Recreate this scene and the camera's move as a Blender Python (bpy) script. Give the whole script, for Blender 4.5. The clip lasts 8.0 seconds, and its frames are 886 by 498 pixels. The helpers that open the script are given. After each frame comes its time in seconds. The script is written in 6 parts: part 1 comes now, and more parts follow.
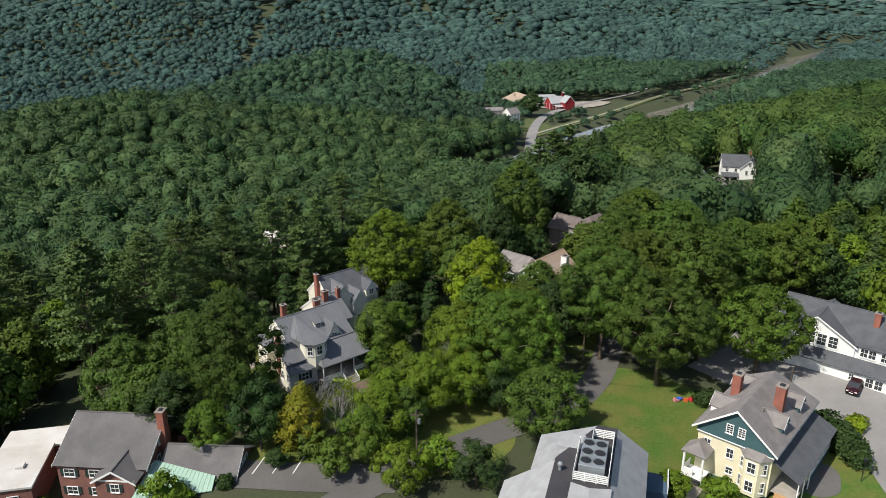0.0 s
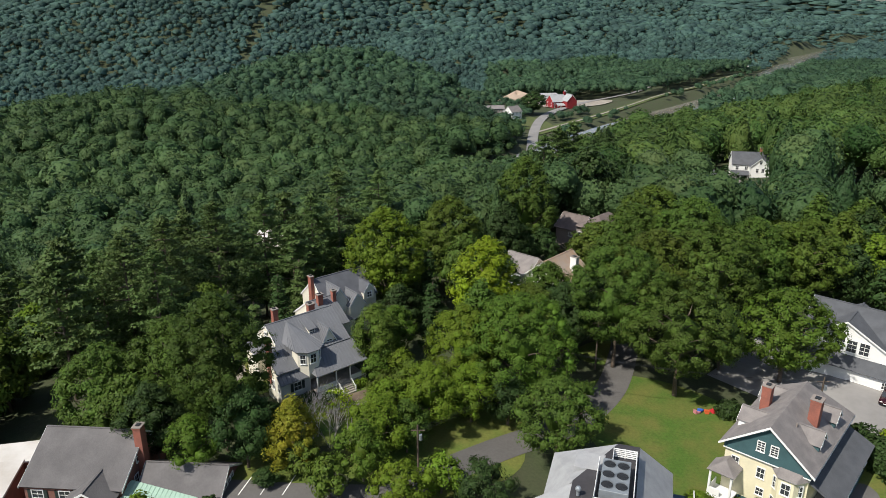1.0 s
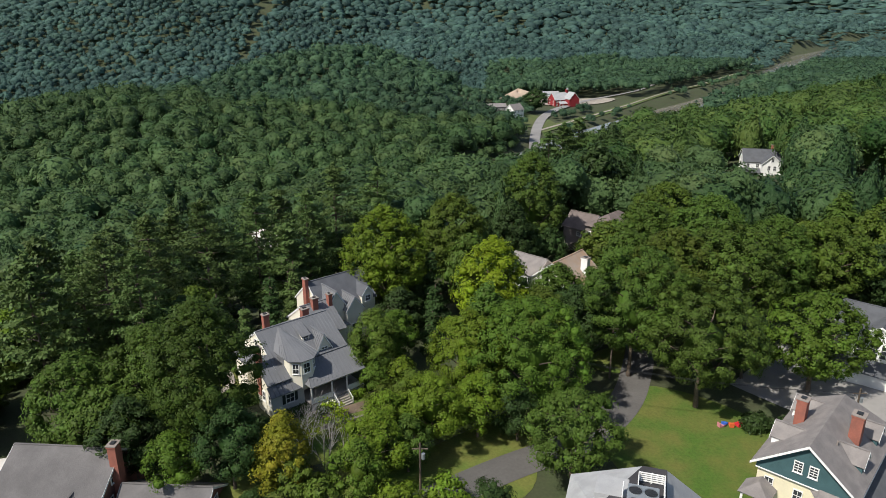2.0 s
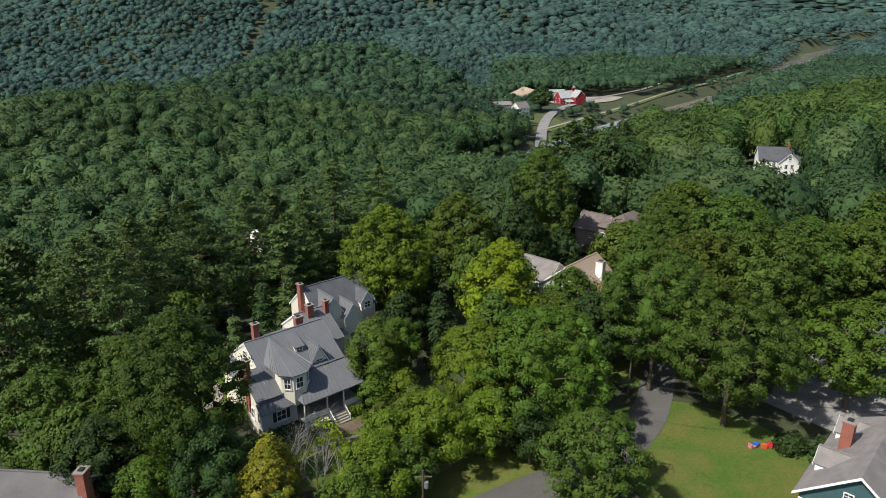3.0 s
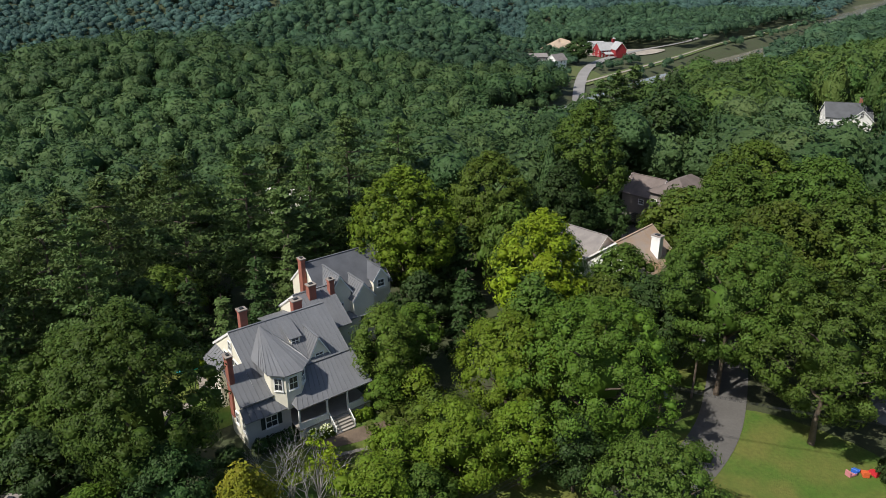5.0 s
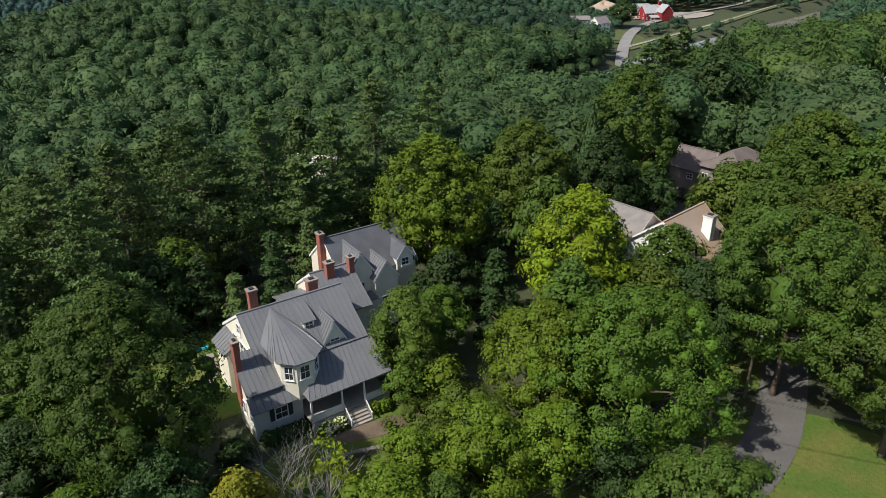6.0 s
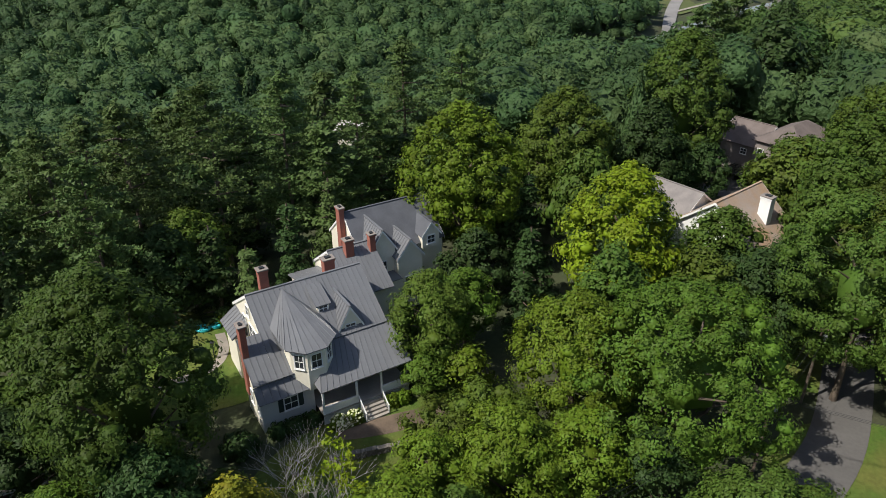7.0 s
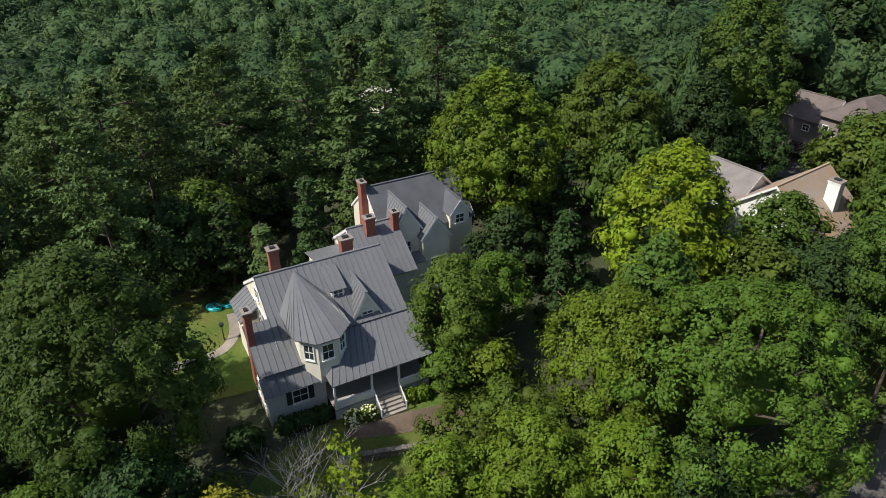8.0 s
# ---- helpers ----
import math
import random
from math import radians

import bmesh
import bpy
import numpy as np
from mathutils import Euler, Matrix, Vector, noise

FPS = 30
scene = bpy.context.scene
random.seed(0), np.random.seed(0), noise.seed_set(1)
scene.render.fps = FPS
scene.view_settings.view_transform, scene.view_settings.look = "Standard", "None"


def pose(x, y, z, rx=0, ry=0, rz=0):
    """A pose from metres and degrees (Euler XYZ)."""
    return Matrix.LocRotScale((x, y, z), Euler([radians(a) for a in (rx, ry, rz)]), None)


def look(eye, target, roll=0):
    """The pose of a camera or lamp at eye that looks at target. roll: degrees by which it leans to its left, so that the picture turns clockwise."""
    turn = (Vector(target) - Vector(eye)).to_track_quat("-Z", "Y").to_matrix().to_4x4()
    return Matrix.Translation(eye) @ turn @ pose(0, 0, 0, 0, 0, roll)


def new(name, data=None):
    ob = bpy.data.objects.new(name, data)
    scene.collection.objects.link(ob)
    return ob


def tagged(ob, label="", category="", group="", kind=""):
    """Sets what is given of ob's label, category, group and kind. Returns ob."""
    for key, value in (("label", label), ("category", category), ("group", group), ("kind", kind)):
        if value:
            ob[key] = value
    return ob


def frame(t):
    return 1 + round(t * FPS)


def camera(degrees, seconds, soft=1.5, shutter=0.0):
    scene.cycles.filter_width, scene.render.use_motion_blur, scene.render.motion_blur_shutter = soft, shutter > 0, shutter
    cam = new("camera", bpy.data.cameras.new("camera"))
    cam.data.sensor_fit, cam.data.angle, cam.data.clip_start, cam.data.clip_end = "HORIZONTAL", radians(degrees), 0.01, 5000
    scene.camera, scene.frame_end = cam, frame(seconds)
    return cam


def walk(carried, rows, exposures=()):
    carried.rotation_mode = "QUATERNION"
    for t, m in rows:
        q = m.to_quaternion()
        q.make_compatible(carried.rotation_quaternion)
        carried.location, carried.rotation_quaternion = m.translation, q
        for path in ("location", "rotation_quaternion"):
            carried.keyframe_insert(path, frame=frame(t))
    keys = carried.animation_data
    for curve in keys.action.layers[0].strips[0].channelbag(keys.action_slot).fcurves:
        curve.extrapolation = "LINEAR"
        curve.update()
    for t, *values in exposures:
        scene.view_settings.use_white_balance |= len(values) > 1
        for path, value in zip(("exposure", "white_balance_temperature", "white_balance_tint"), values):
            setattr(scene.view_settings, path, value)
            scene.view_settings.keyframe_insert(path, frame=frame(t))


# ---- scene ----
from functools import partial

cam = camera(64.5, 8.0, soft=0.65)
METRES, EYE, TILT, LEAN, TURN = 60.0, 55.5, -19.3, 0.0, 0.0
ROWS = [
    (0.0, 0.0, 0.0, 0.0, 0.0, 0.0, 0.0),
    (0.5, -0.0038, 0.0658, 0.0006, -0.02, 0.02, -0.02),
    (1.0, -0.0084, 0.1288, -0.0002, -0.03, 0.03, -0.03),
    (1.5, -0.0131, 0.1904, -0.0005, -0.04, 0.03, -0.0),
    (3.0, -0.0195, 0.3854, 0.0103, 0.31, -0.0, -0.07),
    (3.5, -0.0192, 0.4552, 0.0163, 0.72, -0.21, -0.19),
    (4.0, -0.0178, 0.5269, 0.0236, 1.14, -0.95, -0.33),
    (4.5, -0.017, 0.5977, 0.0313, 1.73, -2.18, -0.51),
    (6.0, -0.013, 0.7863, 0.0524, 5.67, -6.37, -1.76),
    (6.5, -0.0121, 0.8411, 0.0569, 7.16, -7.77, -2.26),
    (7.0, -0.0129, 0.8937, 0.0607, 8.68, -9.17, -2.77),
    (7.5, -0.014, 0.9452, 0.0639, 10.28, -10.58, -3.28),
    (8.0, -0.0159, 0.9962, 0.0669, 11.92, -12.02, -3.79),
]
walk(cam, [(t, pose(0, 0, EYE, TILT, LEAN, TURN) @ pose(METRES * x, METRES * y, METRES * z, 90 + pitch, roll, yaw)) for t, x, y, z, yaw, pitch, roll in ROWS])

# world, sun, exposure
SUN_EL, SUN_AZ = 51.0, -127.0
scene.view_settings.exposure = 0.07
world = bpy.data.worlds.new("world")
scene.world = world
world.use_nodes = True
wt = world.node_tree
sky = wt.nodes.new("ShaderNodeTexSky")
sky.sky_type = "NISHITA"
sky.sun_disc = False
sky.sun_elevation, sky.sun_rotation = radians(SUN_EL), radians(SUN_AZ)
sky.air_density, sky.dust_density = 1.0, 1.5
wt.links.new(sky.outputs[0], wt.nodes["Background"].inputs[0])
wt.nodes["Background"].inputs[1].default_value = 0.115
sun = bpy.data.lights.new("sun", "SUN")
sun.energy, sun.angle, sun.color = 5.0, radians(0.5), (1.0, 0.95, 0.86)
sun_dir = Vector((math.sin(radians(SUN_AZ)) * math.cos(radians(SUN_EL)), math.cos(radians(SUN_AZ)) * math.cos(radians(SUN_EL)), math.sin(radians(SUN_EL))))
new("sun", sun).matrix_world = look(sun_dir * 300, (0, 0, 0))


# materials
def material(name, color, rough=0.8, spread=0.15, scale=1.0, bump=0.0, bump_scale=8.0, second=None, metal=0.0, spec=0.3, stripes=None):
    """A surface with two scales of variation, random tone per object and, if asked, fine relief."""
    m = bpy.data.materials.new(name)
    m.use_nodes = True
    t = m.node_tree
    n, l = t.nodes, t.links
    p = n["Principled BSDF"]
    p.inputs["Roughness"].default_value, p.inputs["Metallic"].default_value = rough, metal
    p.inputs["Specular IOR Level"].default_value = spec
    co = n.new("ShaderNodeTexCoord")
    big, fine = n.new("ShaderNodeTexNoise"), n.new("ShaderNodeTexNoise")
    big.inputs["Scale"].default_value, big.inputs["Detail"].default_value = 0.35 * scale, 4
    fine.inputs["Scale"].default_value, fine.inputs["Detail"].default_value = 4.0 * scale, 6
    l.new(co.outputs["Object"], big.inputs["Vector"]), l.new(co.outputs["Object"], fine.inputs["Vector"])
    mix = n.new("ShaderNodeMix")
    mix.data_type = "RGBA"
    a = color
    b = second or tuple(c * (1 - 2 * spread) for c in color)
    mix.inputs["A"].default_value, mix.inputs["B"].default_value = (*a, 1), (*b, 1)
    ramp = n.new("ShaderNodeMapRange")
    ramp.inputs["From Min"].default_value, ramp.inputs["From Max"].default_value = 0.35, 0.65
    l.new(big.outputs["Fac"], ramp.inputs["Value"]), l.new(ramp.outputs[0], mix.inputs["Factor"])
    info = n.new("ShaderNodeObjectInfo")
    add = n.new("ShaderNodeMath")
    add.operation = "MULTIPLY_ADD"
    l.new(fine.outputs["Fac"], add.inputs[0])
    add.inputs[1].default_value, add.inputs[2].default_value = 2.4 * spread, 1.0 - 1.2 * spread - spread * 0.4
    add2 = n.new("ShaderNodeMath")
    add2.operation = "MULTIPLY_ADD"
    l.new(info.outputs["Random"], add2.inputs[0])
    add2.inputs[1].default_value = 0.8 * spread
    l.new(add.outputs[0], add2.inputs[2])
    hsv = n.new("ShaderNodeHueSaturation")
    l.new(mix.outputs["Result"], hsv.inputs["Color"]), l.new(add2.outputs[0], hsv.inputs["Value"])
    l.new(hsv.outputs[0], p.inputs["Base Color"])
    if bump:
        bt, bn = n.new("ShaderNodeTexNoise"), n.new("ShaderNodeBump")
        bt.inputs["Scale"].default_value, bt.inputs["Detail"].default_value = bump_scale, 5
        l.new(co.outputs["Object"], bt.inputs["Vector"])
        bn.inputs["Strength"].default_value, bn.inputs["Distance"].default_value = bump, 0.1
        l.new(bt.outputs["Fac"], bn.inputs["Height"]), l.new(bn.outputs[0], p.inputs["Normal"])
    return m


def leaf_material(name, color, hue=0.02, value=0.5, translucent=0.2, patch=0.09, patch_hue=0.0, by_object=True):
    """Foliage: tone by leaf clump, by tree and by patches of the wood; some light passes through."""
    m = bpy.data.materials.new(name)
    m.use_nodes = True
    t = m.node_tree
    n, l = t.nodes, t.links
    p = n["Principled BSDF"]
    p.inputs["Roughness"].default_value, p.inputs["Specular IOR Level"].default_value = 0.6, 0.16
    geo, info, co, noi = n.new("ShaderNodeNewGeometry"), n.new("ShaderNodeObjectInfo"), n.new("ShaderNodeTexCoord"), n.new("ShaderNodeTexNoise")
    noi.inputs["Scale"].default_value, noi.inputs["Detail"].default_value = patch, 3
    l.new(co.outputs["Object"], noi.inputs["Vector"])

    def madd(src, k, c):
        x = n.new("ShaderNodeMath")
        x.operation = "MULTIPLY_ADD"
        l.new(src, x.inputs[0])
        x.inputs[1].default_value = k
        if isinstance(c, float):
            x.inputs[2].default_value = c
        else:
            l.new(c, x.inputs[2])
        return x.outputs[0]

    val = madd(geo.outputs["Random Per Island"], value, 1.0 - value * 0.5)
    val = madd(noi.outputs["Fac"], 1.1, madd(val, 1.0, -0.55))
    hu = madd(geo.outputs["Random Per Island"], 0.02, 0.49)
    if by_object:
        val = madd(info.outputs["Random"], 0.24, madd(val, 1.0, -0.12))
        hu = madd(info.outputs["Random"], 2 * hue, madd(hu, 1.0, -hue))
    else:
        spot = n.new("ShaderNodeTexNoise")
        spot.inputs["Scale"].default_value, spot.inputs["Detail"].default_value = 0.012, 3
        l.new(co.outputs["Object"], spot.inputs["Vector"])
        val = madd(spot.outputs["Fac"], 1.1, madd(val, 1.0, -0.55))
        tone = n.new("ShaderNodeAttribute")
        tone.attribute_name = "tone"
        val = madd(tone.outputs["Fac"], 0.75, madd(val, 1.0, -0.375))
        hu = madd(tone.outputs["Fac"], -0.05, madd(hu, 1.0, 0.025))
        grain, bn = n.new("ShaderNodeTexNoise"), n.new("ShaderNodeBump")
        grain.inputs["Scale"].default_value, grain.inputs["Detail"].default_value = 0.9, 3
        l.new(co.outputs["Object"], grain.inputs["Vector"])
        bn.inputs["Strength"].default_value, bn.inputs["Distance"].default_value = 0.9, 0.9
        l.new(grain.outputs["Fac"], bn.inputs["Height"]), l.new(bn.outputs[0], p.inputs["Normal"])
    hu = madd(noi.outputs["Fac"], -patch_hue, madd(hu, 1.0, patch_hue * 0.5))
    hsv = n.new("ShaderNodeHueSaturation")
    hsv.inputs["Color"].default_value = (*color, 1)
    l.new(val, hsv.inputs["Value"]), l.new(hu, hsv.inputs["Hue"])
    l.new(hsv.outputs[0], p.inputs["Base Color"])
    tr, mx = n.new("ShaderNodeBsdfTranslucent"), n.new("ShaderNodeMixShader")
    l.new(hsv.outputs[0], tr.inputs["Color"])
    mx.inputs[0].default_value = translucent
    l.new(p.outputs[0], mx.inputs[1]), l.new(tr.outputs[0], mx.inputs[2])
    l.new(mx.outputs[0], n["Material Output"].inputs["Surface"])
    return m


LEAF = {
    "maple": leaf_material("maple_leaf", (0.068, 0.116, 0.018), 0.008),
    "fresh": leaf_material("fresh_leaf", (0.078, 0.136, 0.016), 0.008),
    "moss": leaf_material("moss_leaf", (0.042, 0.068, 0.010), 0.006, value=0.3),
    "light": leaf_material("light_leaf", (0.108, 0.168, 0.014), 0.008),
    "yellow": leaf_material("yellow_green_leaf", (0.17, 0.235, 0.012), 0.006),
    "gold": leaf_material("golden_leaf", (0.19, 0.185, 0.016), 0.02, patch=0.5, patch_hue=0.12),
    "dark": leaf_material("dark_leaf", (0.036, 0.068, 0.018), 0.008),
    "olive": leaf_material("olive_leaf", (0.078, 0.115, 0.016), 0.008),
    "pine": leaf_material("pine_needle", (0.078, 0.122, 0.034), 0.008, translucent=0.15),
    # slightly blued leaf, a trace of distance haze in the colour
    "wood": leaf_material("wood_leaf", (0.053, 0.096, 0.033), 0.008, value=0.2, patch=0.11, patch_hue=0.05, by_object=False),
    "terrace": leaf_material("terrace_leaf", (0.059, 0.103, 0.024), 0.008, value=0.35, patch=0.11, patch_hue=0.05, by_object=False),
    # hill and far leaves have distance haze mixed into their base colour
    "hill": leaf_material("hill_leaf_haze_tint", (0.052, 0.104, 0.052), 0.008, translucent=0.28, value=0.2, patch=0.08, patch_hue=0.04, by_object=False),
    # extra translucency lifts shaded sides, as haze would
    "far": leaf_material("far_leaf_haze_tint", (0.068, 0.128, 0.108), 0.008, translucent=0.35, value=0.2, patch=0.05, patch_hue=0.03, by_object=False),
}
BARK = material("bark", (0.16, 0.125, 0.095), 0.9, 0.3, 2.0, 0.6, 10.0)
DEADWOOD = material("dead_wood", (0.42, 0.40, 0.38), 0.9, 0.15, 2.0)
GROUND = material("forest_floor", (0.05, 0.065, 0.028), 0.95, 0.3, 0.6, 0.5, 3.0, second=(0.052, 0.056, 0.03))
GRASS = material("grass", (0.066, 0.126, 0.018), 0.95, 0.3, 0.7, 0.7, 14.0, second=(0.125, 0.135, 0.032))
MEADOW = material("rough_meadow", (0.07, 0.105, 0.03), 0.95, 0.25, 0.2, 0.5, 2.0, second=(0.10, 0.11, 0.04))
ASPHALT = material("asphalt", (0.128, 0.122, 0.117), 0.9, 0.14, 0.7, 0.2, 20.0, second=(0.11, 0.105, 0.10))
PALE_ASPHALT = material("sun_bleached_asphalt", (0.27, 0.26, 0.25), 0.9, 0.1, 0.3, 0.2, 5.0)
GRAVEL = material("gravel", (0.36, 0.32, 0.27), 0.95, 0.15, 0.8, 0.3, 10.0)
WATER = material("river_water", (0.21, 0.195, 0.165), 0.08, 0.06, 0.05, 0.04, 0.6, spec=0.5)


# mesh helpers
HERE = Matrix.Identity(4)


def link_mesh(name, me, parent=None, label=""):
    ob = new(name, me)
    if parent is not None:
        ob.parent = parent
    if label:
        ob["label"] = label
    return ob


def part(name, bm, mat, parent=None, label="", smooth=False):
    me = bpy.data.meshes.new(name)
    bmesh.ops.recalc_face_normals(bm, faces=bm.faces)
    bm.to_mesh(me)
    bm.free()
    me.materials.append(mat)
    if smooth:
        me.polygons.foreach_set("use_smooth", [True] * len(me.polygons))
    return link_mesh(name, me, parent, label)


def mesh_from(name, verts, faces, mats, index=None, smooth=False):
    """A mesh from an array of places and a list of arrays of faces, each array of one kind of polygon."""
    me = bpy.data.meshes.new(name)
    faces = [f for f in faces if len(f)]
    loops = np.concatenate([f.ravel() for f in faces]).astype(np.int32)
    sizes = np.concatenate([np.full(len(f), f.shape[1]) for f in faces]).astype(np.int32)
    me.vertices.add(len(verts)), me.loops.add(len(loops)), me.polygons.add(len(sizes))
    me.vertices.foreach_set("co", np.asarray(verts, np.float32).ravel())
    me.loops.foreach_set("vertex_index", loops)
    me.polygons.foreach_set("loop_start", np.r_[0, np.cumsum(sizes)[:-1]].astype(np.int32))
    for m in mats:
        me.materials.append(m)
    if index is not None:
        me.polygons.foreach_set("material_index", np.asarray(index, np.int32))
    if smooth:
        me.polygons.foreach_set("use_smooth", np.ones(len(sizes), bool))
    me.update(calc_edges=True)
    me.validate()
    return me


def thing(name, m, label, category, group="", kind=""):
    ob = new(name)
    ob.matrix_world = m
    return tagged(ob, label, category, group, kind)


# the land
HILLS = ((-100, 590, 86, 95, 43), (-168, 390, 62, 58, 15), (-240, 420, 60, 52, 11), (-420, 1350, 100, 150, 34), (-700, 1480, 110, 190, 45), (60, 1310, 85, 120, 20), (-230, 1260, 75, 110, 20), (240, 1750, 120, 190, 36), (600, 1900, 150, 190, 40), (-1100, 1400, 140, 190, 40), (-520, 760, 270, 210, -50), (-100, 850, 190, 100, -22), (265, 610, 85, 85, 11), (430, 830, 100, 100, 11), (-170, 1650, 330, 230, 86), (-980, 1800, 480, 360, 100), (420, 2300, 560, 300, 62), (-560, 1260, 240, 130, 22),
         (1250, 3000, 420, 300, 66), (2100, 3700, 600, 350, 62), (700, 4100, 700, 300, 105), (-1000, 3500, 1200, 450, 150), (330, 1400, 200, 160, 17), (-37, 107, 9, 10, 1.9))
RIVER = ((30, 350), (92, 450), (178, 566), (238, 640), (290, 708), (355, 800), (500, 1040), (600, 1215), (900, 1600), (1250, 1800))
TOWPATH = ((60, 468), (76, 491), (116, 546), (161, 601), (227, 688), (293, 781), (341, 840))
RIVER_ROAD = ((53, 425), (56, 450), (60, 474), (71, 526), (86, 562), (110, 611), (137, 647), (170, 680), (194, 721), (227, 788), (245, 818))
GLADES = (((103, 246), (72, 176)), ((148, 312), (124, 262)), ((-52, 216), (-36, 158)), ((34, 158), (22, 128)), ((118, 196), (104, 174)))
POWER_LINE = ((-285, 1040), (-316, 1480))


def smooth_step(a, b, x):
    t = np.clip((x - a) / (b - a), 0, 1)
    return t * t * (3 - 2 * t)


def river_distance(x, y):
    d = np.full(np.shape(x), 1e9)
    for (ax, ay), (bx, by) in zip(RIVER, RIVER[1:]):
        t = np.clip(((x - ax) * (bx - ax) + (y - ay) * (by - ay)) / ((bx - ax) ** 2 + (by - ay) ** 2), 0, 1)
        d = np.minimum(d, np.hypot(x - ax - t * (bx - ax), y - ay - t * (by - ay)))
    return d


def land(x, y):
    """Height of the ground: a terrace with houses that falls to a river valley, and wooded hills behind it."""
    x, y = np.asarray(x, float), np.asarray(y, float)
    e = (y - 130) * 0.8 - (x - 30) * 0.75
    z = -1.3 - 2.4 * smooth_step(-20, 40, x) * smooth_step(150, 80, y) - 4.0 * smooth_step(-22, -50, x) * smooth_step(110, 70, y) - 28.5 * smooth_step(0, 190, e) + 1.6 * smooth_step(50, 62, x) * smooth_step(84, 98, y) * smooth_step(190, 150, y)
    for cx, cy, sx, sy, h in HILLS:
        z = z + h * np.exp(-0.5 * (((x - cx) / sx) ** 2 + ((y - cy) / sy) ** 2))
    r = river_distance(x, y)
    mid = smooth_step(330, 520, y) * smooth_step(70, 150, r)
    z = z + mid * (3.5 * np.sin(x / 31 + 0.6 * np.sin(y / 47)) * np.sin(y / 39 + 1.0) + 2.5 * np.sin(x / 17 - y / 23))
    far = smooth_step(500, 1600, y)
    z = z + far * (15 * np.sin(x / 150 + 1.3) * np.cos(y / 140) + 8 * np.sin(x / 67 + y / 80))
    return np.where(r < 150, z + (-33.5 - z) * (1 - smooth_step(16, 30, r)) * smooth_step(330, 430, y), z)


def land_at(x, y):
    return float(land(x, y))


gx = np.sinh(np.linspace(-6.2, 6.2, 220)) * 10.2
gy = np.r_[np.linspace(-120, 300, 106), 300 + np.sinh(np.linspace(0.02, 5.0, 110)) * 63]
X, Y = np.meshgrid(gx, gy)
V = np.c_[X.ravel(), Y.ravel(), land(X, Y).ravel()]
k = np.arange(len(gy) * len(gx)).reshape(len(gy), len(gx))
F = np.stack([k[:-1, :-1], k[:-1, 1:], k[1:, 1:], k[1:, :-1]], -1).reshape(-1, 4)
tagged(link_mesh("ground", mesh_from("ground", V, [F], [GROUND], smooth=True)), "wooded ground falling from a terrace to a river valley", "ground", kind="structure")


def ribbon(name, line, width, mat, lift, label, kind="structure", category="road", step=3.0, level=None):
    """A strip laid along a line on the ground."""
    pts = []
    for (ax, ay), (bx, by) in zip(line, line[1:]):
        n = max(1, int(math.hypot(bx - ax, by - ay) / step))
        pts += [(ax + (bx - ax) * i / n, ay + (by - ay) * i / n) for i in range(n)]
    pts = np.array(pts + [line[-1]], float)
    for _ in range(6):
        pts[1:-1] = (pts[:-2] + 2 * pts[1:-1] + pts[2:]) / 4
    d = np.gradient(pts, axis=0)
    d /= np.linalg.norm(d, axis=1)[:, None]
    side = np.c_[-d[:, 1], d[:, 0]]
    across = np.linspace(-0.5, 0.5, 6)
    P = pts[:, None] + side[:, None] * across[None, :, None] * width
    Z = land(P[..., 0], P[..., 1]) + lift if level is None else np.full(P.shape[:2], level)
    v = np.concatenate([P, Z[..., None]], -1).reshape(-1, 3)
    k = np.arange(len(v)).reshape(len(pts), 6)
    f = np.stack([k[:-1, :-1], k[:-1, 1:], k[1:, 1:], k[1:, :-1]], -1).reshape(-1, 4)
    return tagged(link_mesh(name, mesh_from(name, v, [f], [mat], smooth=True)), label, category, kind=kind)


def patch(name, cx, cy, rx, ry, turn, mat, lift, label, category="lawn", rough=0.12, seed=1):
    """A patch of ground with an uneven outline, laid on the land."""
    rng = np.random.default_rng(seed)
    a = np.linspace(0, 2 * np.pi, 49)[:-1]
    wob = 1 + sum(rough * rng.uniform(-1, 1) / k * np.sin(k * a + rng.uniform(0, 6)) for k in range(2, 8))
    r = np.linspace(0, 1, 12)[1:]
    lx, ly = np.outer(r, np.cos(a) * wob * rx), np.outer(r, np.sin(a) * wob * ry)
    c, s = math.cos(radians(turn)), math.sin(radians(turn))
    px, py = np.r_[cx, (cx + lx * c - ly * s).ravel()], np.r_[cy, (cy + lx * s + ly * c).ravel()]
    v = np.c_[px, py, land(px, py) + lift]
    k = 1 + np.arange(11 * 48).reshape(11, 48)
    k2 = np.roll(k, -1, axis=1)
    quads = np.stack([k[:-1], k[1:], k2[1:], k2[:-1]], -1).reshape(-1, 4)
    tris = np.stack([np.zeros(48, int), k[0], k2[0]], -1)
    return tagged(link_mesh(name, mesh_from(name, v, [quads, tris], [mat], smooth=True)), label, category, kind="structure")


ribbon("water", RIVER, 50, WATER, 0, "brown slow river between wooded banks", category="river", step=20, level=-31.0)

# trees
ICO_B = bmesh.new()
bmesh.ops.create_icosphere(ICO_B, subdivisions=1, radius=1.0)
ICO_V = np.array([v.co[:] for v in ICO_B.verts])
ICO_F = np.array([[v.index for v in f.verts] for f in ICO_B.faces])
ICO_B.free()
ICO2_B = bmesh.new()
bmesh.ops.create_icosphere(ICO2_B, subdivisions=2, radius=1.0)
ICO2_V = np.array([v.co[:] for v in ICO2_B.verts])
ICO2_F = np.array([[v.index for v in f.verts] for f in ICO2_B.faces])
ICO2_B.free()


